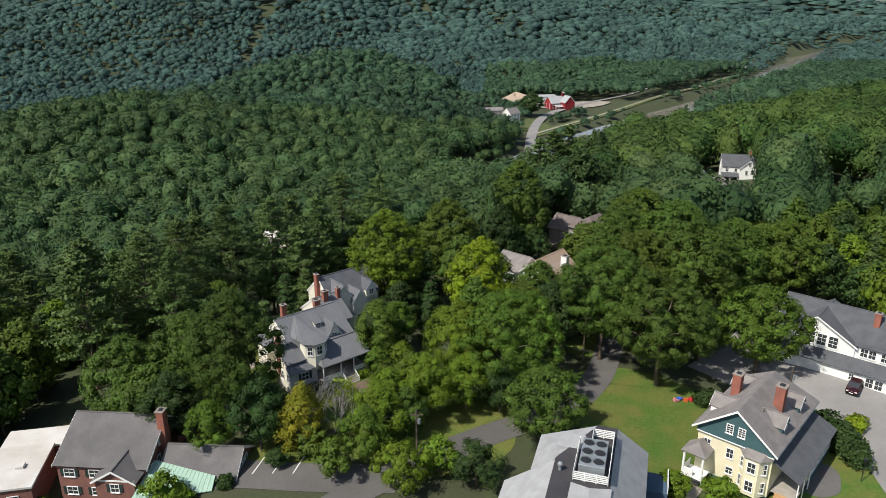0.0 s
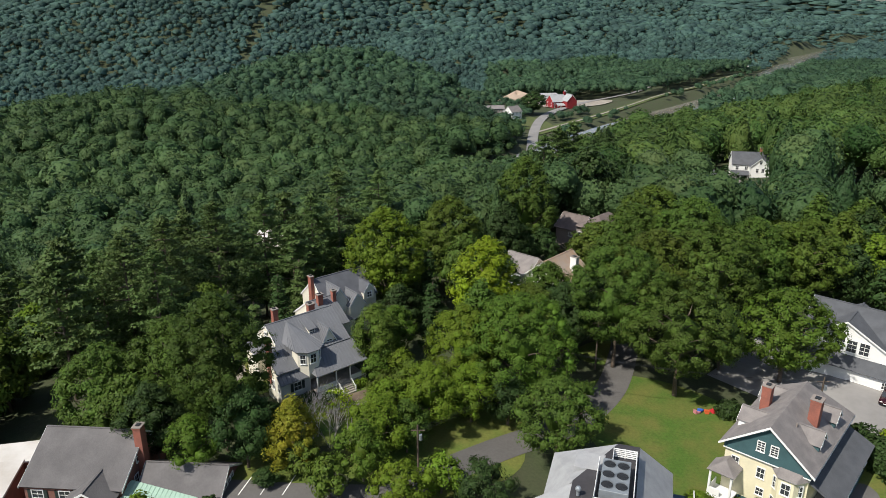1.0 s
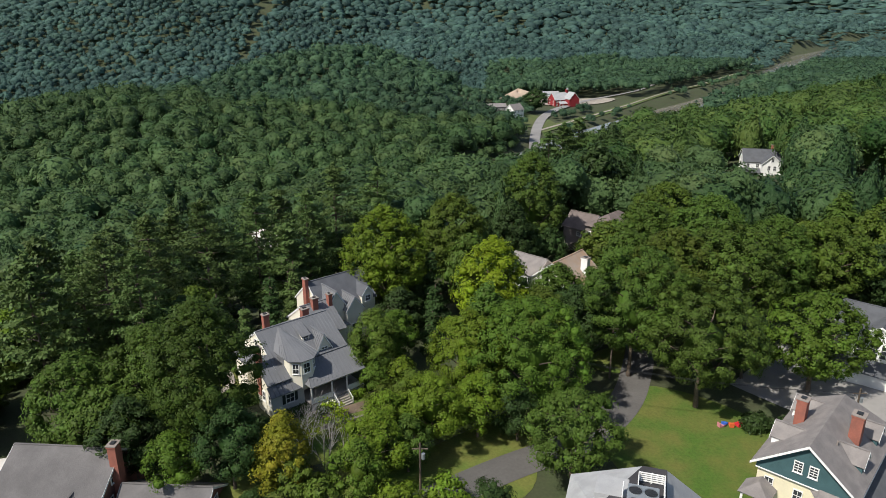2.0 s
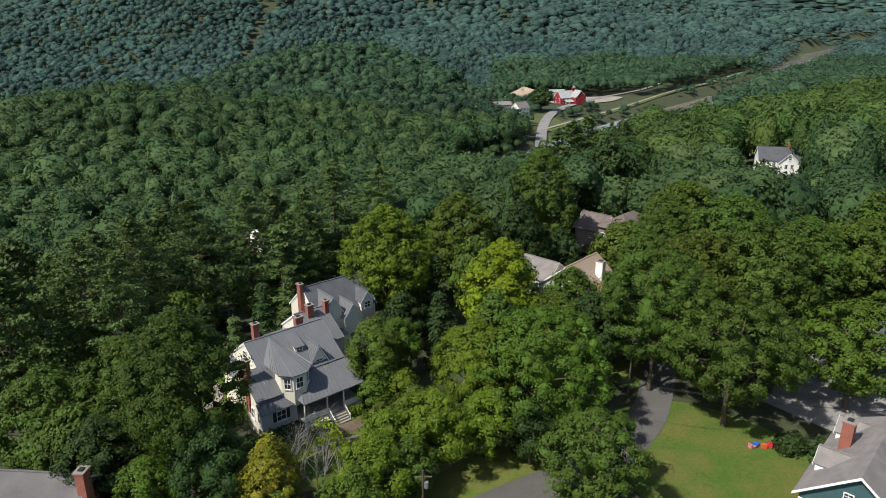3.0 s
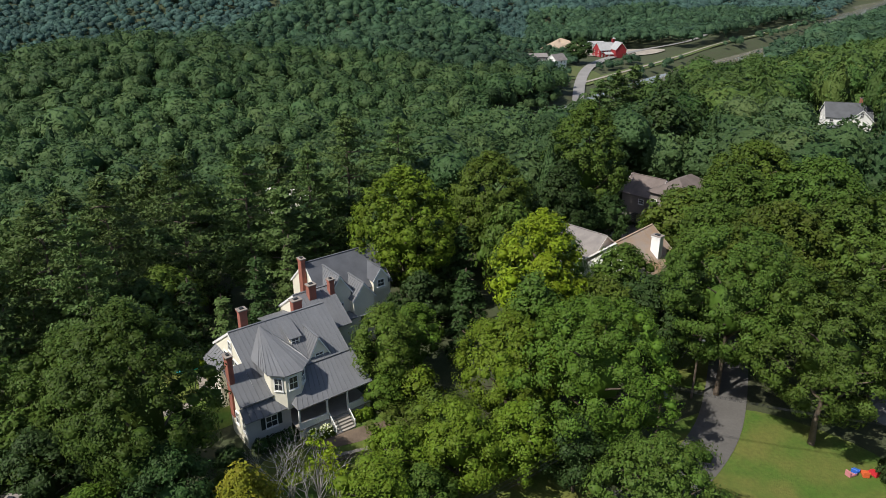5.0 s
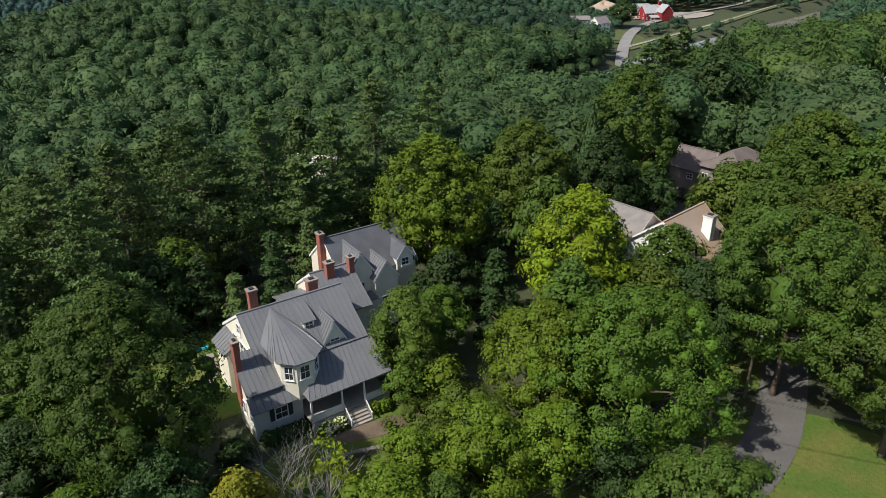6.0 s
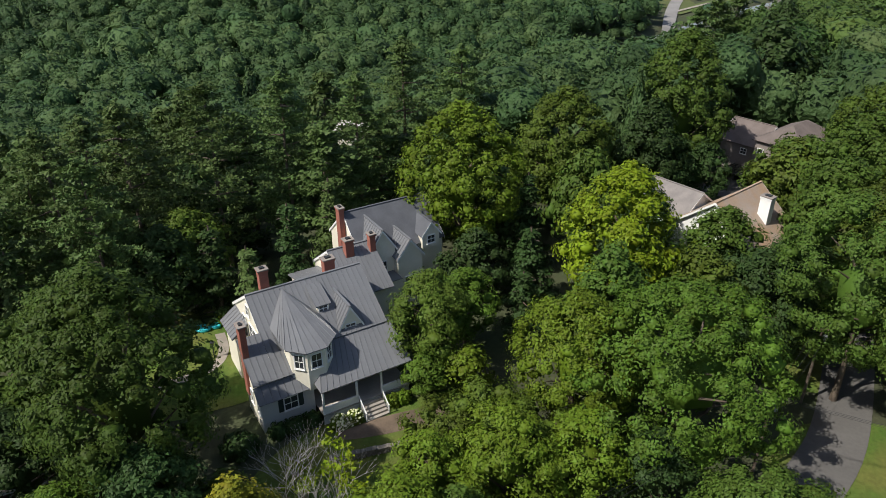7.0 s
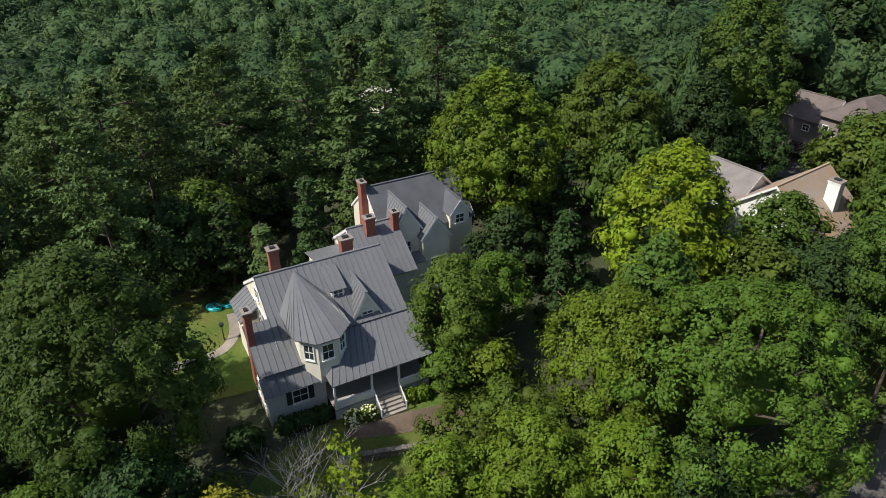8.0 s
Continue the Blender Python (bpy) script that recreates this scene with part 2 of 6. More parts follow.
def unit(a):
    return a / np.maximum(np.linalg.norm(a, axis=-1, keepdims=True), 1e-9)


def leaf_cards(rng, pos, nor, size):
    """Small three-cornered leaf sprays at the places, facing roughly along the normals."""
    n = len(pos)
    t = unit(np.cross(nor, unit(rng.normal(size=(n, 3)))))
    b = np.cross(nor, t)
    ang = np.arange(3) * 2 * np.pi / 3 + rng.uniform(-0.5, 0.5, (n, 3))
    r = size[:, None] * rng.uniform(0.55, 1.3, (n, 3))
    bend = (rng.uniform(-0.4, 0.2, (n, 3)) * size[:, None])
    v = pos[:, None] + t[:, None] * (np.cos(ang) * r)[..., None] + b[:, None] * (np.sin(ang) * r)[..., None] + nor[:, None] * bend[..., None]
    return v.reshape(-1, 3), np.arange(3 * n).reshape(n, 3)


PROFILE = {
    "round": lambda t: np.sin(np.pi * np.clip(t, 0, 1) ** 0.85) ** 0.6,
    "ovate": lambda t: np.sin(np.pi * np.clip(t * 0.94 + 0.04, 0, 1) ** 0.62) ** 0.75,
    "spread": lambda t: np.sin(np.pi * np.clip(t * 0.9 + 0.06, 0, 1) ** 1.2) ** 0.5,
    "spruce": lambda t: np.clip(1.02 - t, 0.03, 1) ** 0.85,
    "pine": lambda t: np.clip(1.05 - t, 0.05, 1) ** 0.55 * np.clip(t * 5 + 0.35, 0, 1),
}
# radius, crown base, top
SHAPE = {"round": (5.0, 2.2, 12.0), "ovate": (4.3, 1.8, 15.0), "spread": (6.0, 3.0, 12.5), "spruce": (3.0, 1.2, 16.0), "pine": (4.2, 5.5, 20.0)}


def crown_mesh(style, mat, seed, R, z0, z1, level):
    """A crown of that radius between those heights: clumps of leaf sprays round darker cores."""
    rng = np.random.default_rng(seed)
    ever = style in ("pine", "spruce")
    area = 2 * math.pi * R * (z1 - z0) * (0.55 if ever else 0.8)
    per_clump, low, high, cards, size = ((5.0, 1.1, 2.1, 40, 0.46), (3.4, 0.95, 1.9, 38, 0.35), (2.8, 0.75, 1.6, 62, 0.22), (2.6, 0.65, 1.5, 116, 0.145))[level]
    lobes = max(16, int(area / per_clump))
    flat = {"pine": 0.3, "spruce": 0.45}.get(style, 0.8)
    i = np.arange(lobes)
    t = (i + 0.5) / lobes
    if ever:
        tiers = max(7, int((z1 - z0) / 1.25))
        t = np.clip(np.floor(t * tiers) / tiers + rng.uniform(0.0, 0.4 / tiers, lobes), 0, 0.97)
    else:
        t = np.clip(t ** 0.92 + rng.uniform(-0.03, 0.03, lobes), 0.01, 0.985)
    az = i * 2.39996 + rng.uniform(-0.5, 0.5, lobes)
    ph = rng.uniform(0, 6, 4)
    lean = 1 + 0.08 * np.sin(az * 2 + ph[0]) + 0.08 * np.sin(3 * az + 6 * t + ph[1]) + 0.05 * np.sin(5 * az - 9 * t + ph[2])
    pr = PROFILE[style](t)
    inner = np.where(rng.random(lobes) < (0.45 if ever else 0.12), rng.uniform(0.3, 0.75, lobes), 1.0)
    lr = rng.uniform(low, high, lobes) * (0.7 + 0.3 * pr) * min(1.0, 0.35 + R / 6)
    rad = np.maximum(R * pr * lean - 0.6 * lr, 0.1) * inner * rng.uniform(0.86, 1.05, lobes)
    c = np.c_[np.cos(az) * rad, np.sin(az) * rad, z0 + (z1 - z0) * (0.04 + 0.9 * t) + rng.uniform(-0.3, 0.3, lobes)]
    if ever:
        c[:, 2] += (-0.2 if style == "spruce" else 0.05) * rad
    dims = np.c_[lr, lr, lr * flat]
    mid = np.array([0, 0, z0 + (z1 - z0) * 0.42])
    out = unit(c - mid)
    ci = np.repeat(i, cards)
    d = unit(rng.normal(size=(len(ci), 3)) + 0.7 * out[ci] + np.array([0, 0, 0.45]))
    pos = c[ci] + d * dims[ci] * rng.uniform(0.72, 1.18, (len(ci), 1))
    nor = unit(d + 0.55 * out[ci] + np.array([0, 0, 0.9 if ever else 0.25]) + 0.34 * rng.normal(size=d.shape))
    v1, f1 = leaf_cards(rng, pos, nor, size * rng.uniform(0.55, 1.3, len(pos)))
    core = (ICO_V[None] * rng.uniform(0.4, 0.7, (lobes, 12, 1)) * dims[:, None] + c[:, None]).reshape(-1, 3)
    f2 = (ICO_F[None] + (12 * i)[:, None, None]).reshape(-1, 3)
    body = ICO_V * np.array([R * (0.16 if ever else 0.34), R * (0.16 if ever else 0.34), (z1 - z0) * 0.24]) + mid
    v = np.concatenate([v1, core, body])
    return mesh_from("crown", v, [f1, f2 + len(v1), ICO_F + len(v1) + len(core)], [mat])


def pine_crown(mat, seed, R, z0, z1, level):
    """A white pine: loose whorls of level boughs, each with feathery plumes towards its end and open gaps between."""
    rng = np.random.default_rng(seed)
    c, dims, ax = [], [], []
    h, turn = z0 * 0.8, 0.0
    while h < z1 - 0.4:
        t = (h - z0 * 0.8) / (z1 - z0 * 0.8)
        reach = R * (0.55 + 0.75 * math.sin(math.pi * min(1.0, t * 0.85 + 0.12))) * (1.0 - t ** 3 * 0.85)
        boughs = int(rng.integers(3, 6))
        for k in range(boughs):
            a = turn + k * 2 * math.pi / boughs + rng.uniform(-0.5, 0.5)
            length = reach * rng.uniform(0.45, 1.08)
            up = rng.uniform(0.02, 0.32)
            for f in (0.4, 0.72, 1.0):
                if f < 0.5 and rng.random() < 0.4:
                    continue
                b = a + rng.uniform(-0.22, 0.22)
                c.append((math.cos(b) * length * f, math.sin(b) * length * f, h + length * f * up + rng.uniform(-0.15, 0.15)))
                w = rng.uniform(0.55, 0.95) * (0.6 + 0.12 * R)
                dims.append((w * rng.uniform(1.1, 1.6), w, w * rng.uniform(0.28, 0.42)))
                ax.append(b)
        turn += 1.1
        h += rng.uniform(0.75, 1.45)
    for k in range(4):
        c.append((rng.uniform(-0.3, 0.3), rng.uniform(-0.3, 0.3), z1 - 0.5 * k)), dims.append((0.5 + 0.15 * k, 0.5 + 0.15 * k, 0.45)), ax.append(0.0)
    c, dims, ax = np.array(c), np.array(dims), np.array(ax)
    cards, size = ((24, 0.45), (36, 0.34), (58, 0.23), (80, 0.18))[level]
    ci = np.repeat(np.arange(len(c)), cards)
    d = unit(rng.normal(size=(len(ci), 3)) + np.array([0, 0, 0.35]))
    q = d * dims[ci] * rng.uniform(0.5, 1.25, (len(ci), 1))
    co, si = np.cos(ax)[ci], np.sin(ax)[ci]
    pos = c[ci] + np.c_[q[:, 0] * co - q[:, 1] * si, q[:, 0] * si + q[:, 1] * co, q[:, 2]]
    nor = unit(d * 0.7 + np.array([0, 0, 0.75]) + 0.4 * rng.normal(size=d.shape))
    v1, f1 = leaf_cards(rng, pos, nor, size * rng.uniform(0.5, 1.35, len(pos)))
    return mesh_from("crown", v1, [f1], [mat])


def tubes_mesh(name, rods, mat, sides=6):
    """Tapered rods (from, to, radius, radius) in one mesh."""
    vs, fs = [], []
    a = np.arange(sides) * 2 * np.pi / sides
    for p, q, r0, r1 in rods:
        p, q = np.array(p, float), np.array(q, float)
        d = unit(q - p)
        t = unit(np.cross(d, (0.3, 0.9, 0.1)))
        b = np.cross(d, t)
        ring = np.cos(a)[:, None] * t + np.sin(a)[:, None] * b
        o = len(vs) * 2 * sides
        vs.append(np.concatenate([p + ring * r0, q + ring * r1]))
        k = np.arange(sides)
        k2 = (k + 1) % sides
        fs.append(np.stack([k, k2, k2 + sides, k + sides], -1) + o)
    return mesh_from(name, np.concatenate(vs), [np.concatenate(fs)], [mat], smooth=True)


def trunk_mesh(style, seed):
    rng = np.random.default_rng(seed)
    R, z0, z1 = SHAPE[style]
    top = z1 * (0.95 if style in ("pine", "spruce") else 0.72)
    rods, p, r = [], np.array([0, 0, -1.5]), 0.34
    n = 6
    for i in range(n):
        q = np.array([rng.uniform(-0.15, 0.15), rng.uniform(-0.15, 0.15), -1.5 + (top + 1.5) * (i + 1) / n])
        rods.append((p, q, r, r * 0.8))
        p, r = q, r * 0.8
    for i in range(12):
        h = rng.uniform(z0 * 0.8, top * 0.9)
        a, s = i * 2.4, R * rng.uniform(0.45, 0.8) * (1.1 - 0.7 * h / z1)
        up = 0.1 if style in ("pine", "spruce") else rng.uniform(0.5, 0.9)
        m = np.array([math.cos(a) * s * 0.5, math.sin(a) * s * 0.5, h + s * up * 0.6])
        rods.append(((0, 0, h), m, 0.13, 0.08))
        rods.append((m, np.array([math.cos(a + 0.2) * s, math.sin(a + 0.2) * s, h + s * up]), 0.08, 0.03))
    return tubes_mesh("trunk", rods, BARK, 5)


CROWNS, TRUNKS = {}, {}
WORDS = {"maple": "green", "fresh": "fresh green", "moss": "moss-green", "light": "bright green", "yellow": "yellow-green", "gold": "golden-leaved", "dark": "dark green", "olive": "olive-green", "pine": "blue-green"}
KIND = {"round": "round-crowned leafy tree", "ovate": "tall oval-crowned maple tree", "spread": "broad spreading shade tree", "spruce": "narrow cone-shaped evergreen", "pine": "tall layered white pine"}


def tree(x, y, style, tone, radius, height, level, turn, variant=0, group="", where="among other trees", own=True):
    """A tree on the land: trunk with limbs, and a crown of leaf sprays. level: 2 the finest, 0 the coarsest."""
    R, z0, z1 = SHAPE[style]
    own = own and level >= 2
    key = (style, tone, level, variant) + ((round(radius, 1), round(height, 1)) if own else ())
    if key not in CROWNS:
        k = height / z1
        CROWNS[key] = (pine_crown if style == "pine" else partial(crown_mesh, style))(LEAF[tone], hash_of(style) * 10 + variant * 3 + level + (int(radius * 77) if own else 0), *((radius, z0 * k, height) if own else (R, z0, z1)), level)
    if (style, variant) not in TRUNKS:
        TRUNKS[style, variant] = trunk_mesh(style, 100 + variant)
    z = land_at(x, y)
    s = Matrix.Diagonal((radius / R, radius / R, height / z1, 1))
    ob = thing("tree", pose(x, y, z, 0, 0, turn) @ (HERE if own else s), WORDS[tone] + " " + KIND[style] + " " + where, "tree", group)
    trunk = link_mesh("trunk", TRUNKS[style, variant], ob)
    if own:
        trunk.matrix_basis = s
    link_mesh("crown", CROWNS[key], ob)
    return ob


def hash_of(word):
    return sum(ord(c) * (i + 3) for i, c in enumerate(word)) % 997


def upper_sphere(subdivisions, low):
    """Places and triangles of a ball without its lowest part."""
    bm = bmesh.new()
    bmesh.ops.create_icosphere(bm, subdivisions=subdivisions, radius=1.0)
    v = np.array([p.co[:] for p in bm.verts])
    f = np.array([[p.index for p in q.verts] for q in bm.faces])
    bm.free()
    f = f[v[f][..., 2].mean(1) > low]
    keep, f = np.unique(f, return_inverse=True)
    return v[keep], f.reshape(-1, 3)


def wood_crown(seed, fine, cards, conifer):
    """One crown of radius and half height 1: a skin heaped into clumps, with leaf sprays standing off it."""
    rng = np.random.default_rng(seed)
    v, f = upper_sphere(fine, -0.55 if fine > 1 else -0.45)
    heads = unit(rng.normal(size=(46 if fine == 3 else 24, 3)) + np.array([0, 0, 0.5]))
    rise = rng.uniform(0.75, 1.15, len(heads))

    def heaped(d):
        near = np.clip(1 - np.arccos(np.clip(d @ heads.T, -1, 1)) / (0.46 if fine == 3 else 0.6), 0, 1)
        return 0.68 + 0.34 * np.max(np.sqrt(near) * rise, axis=1)

    def shaped(d, k):
        p = d * k[:, None]
        if conifer:
            p[:, :2] *= np.clip(1.0 - 0.62 * p[:, 2:3], 0.1, 1.5) * 0.8
            p[:, 2] *= 1.15
        return p

    verts, faces = [shaped(v, heaped(v) * rng.uniform(0.95, 1.04, len(v)) * 0.9)], [f]
    if cards:
        d = unit(rng.normal(size=(cards, 3)) + np.array([0, 0, 0.45]))
        v1, f1 = leaf_cards(rng, shaped(d, heaped(d) * rng.uniform(0.98, 1.1, cards)), unit(d + 0.5 * rng.normal(size=d.shape) + np.array([0, 0, 0.3])), rng.uniform(0.06, 0.13, cards) * (1.9, 1.25, 0.85)[fine - 1])
        verts.append(v1), faces.append(f1 + len(v))
    return np.concatenate(verts), np.concatenate(faces)


def forest(name, pts, R, H, fine, cards, mat, seed, label, conifer=0.2, dome=0.95):
    """Joined crowns on the land, each turned and stretched from one of a few shapes."""
    rng = np.random.default_rng(seed)
    n = len(pts)
    kinds = [wood_crown(seed * 7 + k, fine, cards, k >= 5) for k in range(7)]
    con = rng.random(n) < conifer
    which = np.where(con, rng.integers(5, 7, n), rng.integers(0, 5, n))
    z = land(pts[:, 0], pts[:, 1])
    grow = rng.lognormal(0, 0.2, n)
    H, R = H * (0.75 + 0.25 * grow), R * grow
    small = (np.hypot(pts[:, 0] - 95, pts[:, 1] - 540) < 95) | (np.hypot(pts[:, 0] - 70, pts[:, 1] - 605) < 60) | (river_distance(pts[:, 0], pts[:, 1]) < np.where(pts[:, 1] > 900, 60, 33))
    for glade in GLADES:
        small |= lines_distance(pts, glade) < 10.5
    H, R = np.where(small, H * 0.42, H), np.where(small, R * 0.7, R)
    up = np.where(con, H * 0.42, np.minimum(R * dome, H * 0.46))
    wide = R * np.where(con, 0.75, 1.0)
    sx, sy = wide * rng.uniform(0.88, 1.15, n), wide * rng.uniform(0.88, 1.15, n)
    a = rng.uniform(0, 2 * np.pi, n)
    hue = np.clip(rng.normal(0.5, 0.2, n) + np.where(con, -0.12, 0.0), 0, 1)
    vs, fs, tone, count = [], [], [], 0
    for k, (v, f) in enumerate(kinds):
        g = np.flatnonzero(which == k)
        if not len(g):
            continue
        x, y = v[None, :, 0] * sx[g, None], v[None, :, 1] * sy[g, None]
        ca, sa = np.cos(a[g])[:, None], np.sin(a[g])[:, None]
        P = np.stack([x * ca - y * sa + pts[g, 0, None], x * sa + y * ca + pts[g, 1, None], v[None, :, 2] * up[g, None] + (z + H - up)[g, None]], -1)
        vs.append(P.reshape(-1, 3))
        fs.append((f[None] + (np.arange(len(g)) * len(v))[:, None, None]).reshape(-1, 3) + count)
        tone.append(np.repeat(hue[g], len(v)))
        count += len(g) * len(v)
    me = mesh_from(name, np.concatenate(vs), [np.concatenate(fs)], [mat])
    me.attributes.new("tone", "FLOAT", "POINT").data.foreach_set("value", np.concatenate(tone).astype(np.float32))
    return tagged(link_mesh(name, me), label, "woods", kind="stuff")


def scatter(y0, y1, step, seed, left, right):
    """Jittered places on a grid in a wedge of land."""
    rng = np.random.default_rng(seed)
    ys = np.arange(y0, y1, step * 0.87)
    out = []
    for j, yy in enumerate(ys):
        xs = np.arange(-left * yy - 45, right * yy + 45, step) + (j % 2) * step / 2
        out.append(np.c_[xs, np.full(len(xs), yy)])
    p = np.concatenate(out)
    p += rng.uniform(-0.52, 0.52, p.shape) * step
    return p


CLEAR = ((60, 612, 22), (84, 640, 22), (40, 655, 16), (2, 712, 18), (-4, 694, 12), (-53, 226, 11), (-51, 216, 9), (100, 622, 26), (120, 615, 24), (66, 645, 26), (140, 628, 20), (46, 516, 12), (36, 528, 14), (104, 250, 9), (101, 241, 13), (96, 230, 12), (91, 218, 10), (86, 206, 9), (66, 620, 22), (50, 640, 18), (122, 590, 22), (150, 612, 18), (138, 285, 9), (131, 272, 8), (90, 252, 6), (86, 240, 6), (84, 218, 8), (82, 210, 6), (150, 318, 7),
         (146, 308, 8), (142, 299, 7), (4, 760, 24), (2, 735, 20), (122, 204, 13), (117, 195, 8), (395, 985, 18), (800, 1800, 60), (60, 505, 14), (88, 580, 24), (82, 555, 20), (60, 480, 9), (50, 498, 10), (-98, 178, 7), (-95, 170, 6))


def lines_distance(p, line):
    d = np.full(len(p), 1e9)
    for (ax, ay), (bx, by) in zip(line, line[1:]):
        t = np.clip(((p[:, 0] - ax) * (bx - ax) + (p[:, 1] - ay) * (by - ay)) / ((bx - ax) ** 2 + (by - ay) ** 2), 0, 1)
        d = np.minimum(d, np.hypot(p[:, 0] - ax - t * (bx - ax), p[:, 1] - ay - t * (by - ay)))
    return d


def open_land(p):
    ok = (river_distance(p[:, 0], p[:, 1]) > 25) & (lines_distance(p, TOWPATH) > 9) & (lines_distance(p, RIVER_ROAD) > 8) & (lines_distance(p, POWER_LINE) > 8)
    for cx, cy, r in CLEAR:
        ok &= np.hypot(p[:, 0] - cx, p[:, 1] - cy) > r
    return p[ok]


# building materials
SEAM_ROOF = material("grey_metal_roof", (0.155, 0.16, 0.172), 0.5, 0.07, 0.8, spec=0.4)
SLATE_ROOF = material("dark_slate_roof", (0.105, 0.11, 0.125), 0.7, 0.1, 2.0, 0.3, 8.0)
SHINGLE = material("grey_brown_shingle", (0.235, 0.215, 0.205), 0.9, 0.13, 2.2, 0.5, 9.0, second=(0.18, 0.165, 0.16))
PALE_SHINGLE = material("pale_grey_shingle", (0.36, 0.365, 0.37), 0.9, 0.08, 2.0, 0.4, 9.0)
DARK_SHINGLE = material("dark_grey_shingle", (0.10, 0.105, 0.115), 0.9, 0.1, 2.0, 0.4, 9.0)
RUST_SHINGLE = material("weathered_shingle", (0.33, 0.275, 0.235), 0.9, 0.12, 1.2, 0.5, 9.0, second=(0.36, 0.24, 0.15))
BROWN_SHINGLE = material("brown_shingle", (0.17, 0.14, 0.13), 0.9, 0.12, 2.0, 0.4, 9.0)
CREAM = material("cream_siding", (0.78, 0.74, 0.62), 0.7, 0.05, 1.0)
# grey siding with the shade of walls turned from the sun in it
SHADE_GREY = material("shade_grey_siding", (0.60, 0.60, 0.57), 0.7, 0.05, 1.0)
YELLOW = material("pale_yellow_siding", (0.76, 0.70, 0.50), 0.7, 0.05, 1.0)
TEAL = material("dark_teal_shingle", (0.055, 0.115, 0.125), 0.8, 0.1, 2.0)
WHITE = material("white_paint", (0.8, 0.8, 0.78), 0.6, 0.04, 1.0)
TAUPE = material("taupe_siding", (0.25, 0.215, 0.20), 0.8, 0.08, 1.0)
BRICK = material("red_brick", (0.33, 0.12, 0.085), 0.9, 0.18, 2.5, 0.3, 12.0, second=(0.25, 0.10, 0.075))
OLD_BRICK = material("weathered_brick_wall", (0.23, 0.105, 0.082), 0.9, 0.18, 2.5, 0.3, 12.0, second=(0.18, 0.09, 0.075))
CAP = material("mortar_cap", (0.27, 0.235, 0.21), 0.9, 0.1, 3.0)
MEMBRANE = material("white_membrane", (0.60, 0.585, 0.56), 0.7, 0.06, 0.6, second=(0.48, 0.45, 0.41))
SHINGLE2 = material("worn_dark_shingle", (0.15, 0.142, 0.142), 0.9, 0.12, 0.9, 0.4, 9.0, second=(0.11, 0.105, 0.105))
COPPER = material("green_copper_roof", (0.36, 0.52, 0.42), 0.7, 0.08, 0.8)
GLASS = material("window_glass", (0.045, 0.05, 0.055), 0.08, 0.05, 1.0, spec=0.6)
SHUTTER = material("dark_green_shutter", (0.035, 0.05, 0.045), 0.6, 0.08, 1.0)
STONE = material("fieldstone", (0.22, 0.20, 0.175), 0.9, 0.2, 3.0, 0.5, 6.0)
DECKWOOD = material("weathered_deck", (0.36, 0.33, 0.29), 0.85, 0.12, 2.0)
NEWWOOD = material("new_wooden_steps", (0.48, 0.30, 0.15), 0.8, 0.1, 2.0)
TARROOF = material("black_membrane", (0.055, 0.052, 0.055), 0.6, 0.15, 0.8)
STEEL = material("galvanised_steel", (0.30, 0.33, 0.35), 0.45, 0.08, 2.0, metal=0.4)
DARKMETAL = material("black_metal", (0.03, 0.032, 0.035), 0.5, 0.1, 2.0)
BLUEDECK = material("blue_grey_deck", (0.06, 0.10, 0.15), 0.7, 0.1, 1.0)
RED_PAINT = material("red_barn_paint", (0.30, 0.03, 0.035), 0.7, 0.08, 0.5)
MULCH = material("red_brown_mulch", (0.16, 0.12, 0.088), 0.95, 0.2, 1.0, 0.5, 10.0)
TURQUOISE = material("turquoise_vinyl", (0.05, 0.55, 0.6), 0.35, 0.05, 1.0)
CARPAINT = material("dark_red_car_paint", (0.035, 0.008, 0.012), 0.2, 0.05, 1.0, spec=0.6)
SANDSOIL = material("sandy_soil", (0.42, 0.33, 0.25), 0.95, 0.12, 0.15, 0.3, 1.0)
ORANGESOIL = material("orange_soil", (0.45, 0.24, 0.13), 0.95, 0.12, 0.1, 0.3, 1.0)


# building parts: u along the ridge, v across it, z up
def solid(bm, m, pts, faces):
    vs = [bm.verts.new(m @ Vector(p)) for p in pts]
    for f in faces:
        bm.faces.new([vs[i] for i in f])


def box(bm, m, u0, u1, v0, v1, z0, z1):
    p = [(u, v, z) for z in (z0, z1) for u, v in ((u0, v0), (u1, v0), (u1, v1), (u0, v1))]
    solid(bm, m, p, ((3, 2, 1, 0), (4, 5, 6, 7), (0, 1, 5, 4), (1, 2, 6, 5), (2, 3, 7, 6), (3, 0, 4, 7)))


def prism(bm, m, profile, u0, u1):
    n = len(profile)
    p = [(u, v, z) for u in (u0, u1) for v, z in profile]
    solid(bm, m, p, [tuple(range(n)), tuple(range(2 * n - 1, n - 1, -1))] + [(i, n + i, n + (i + 1) % n, (i + 1) % n) for i in range(n)])


def slab(bm, m, pts, thick=0.14):
    """A plate under the polygon pts."""
    P = [Vector(p) for p in pts]
    nor = (P[1] - P[0]).cross(P[-1] - P[0]).normalized()
    if nor.z < 0:
        nor.negate()
    n = len(P)
    solid(bm, m, P + [p - nor * thick for p in P], [tuple(range(n)), tuple(range(2 * n - 1, n - 1, -1))] + [(i, n + i, n + (i + 1) % n, (i + 1) % n) for i in range(n)])


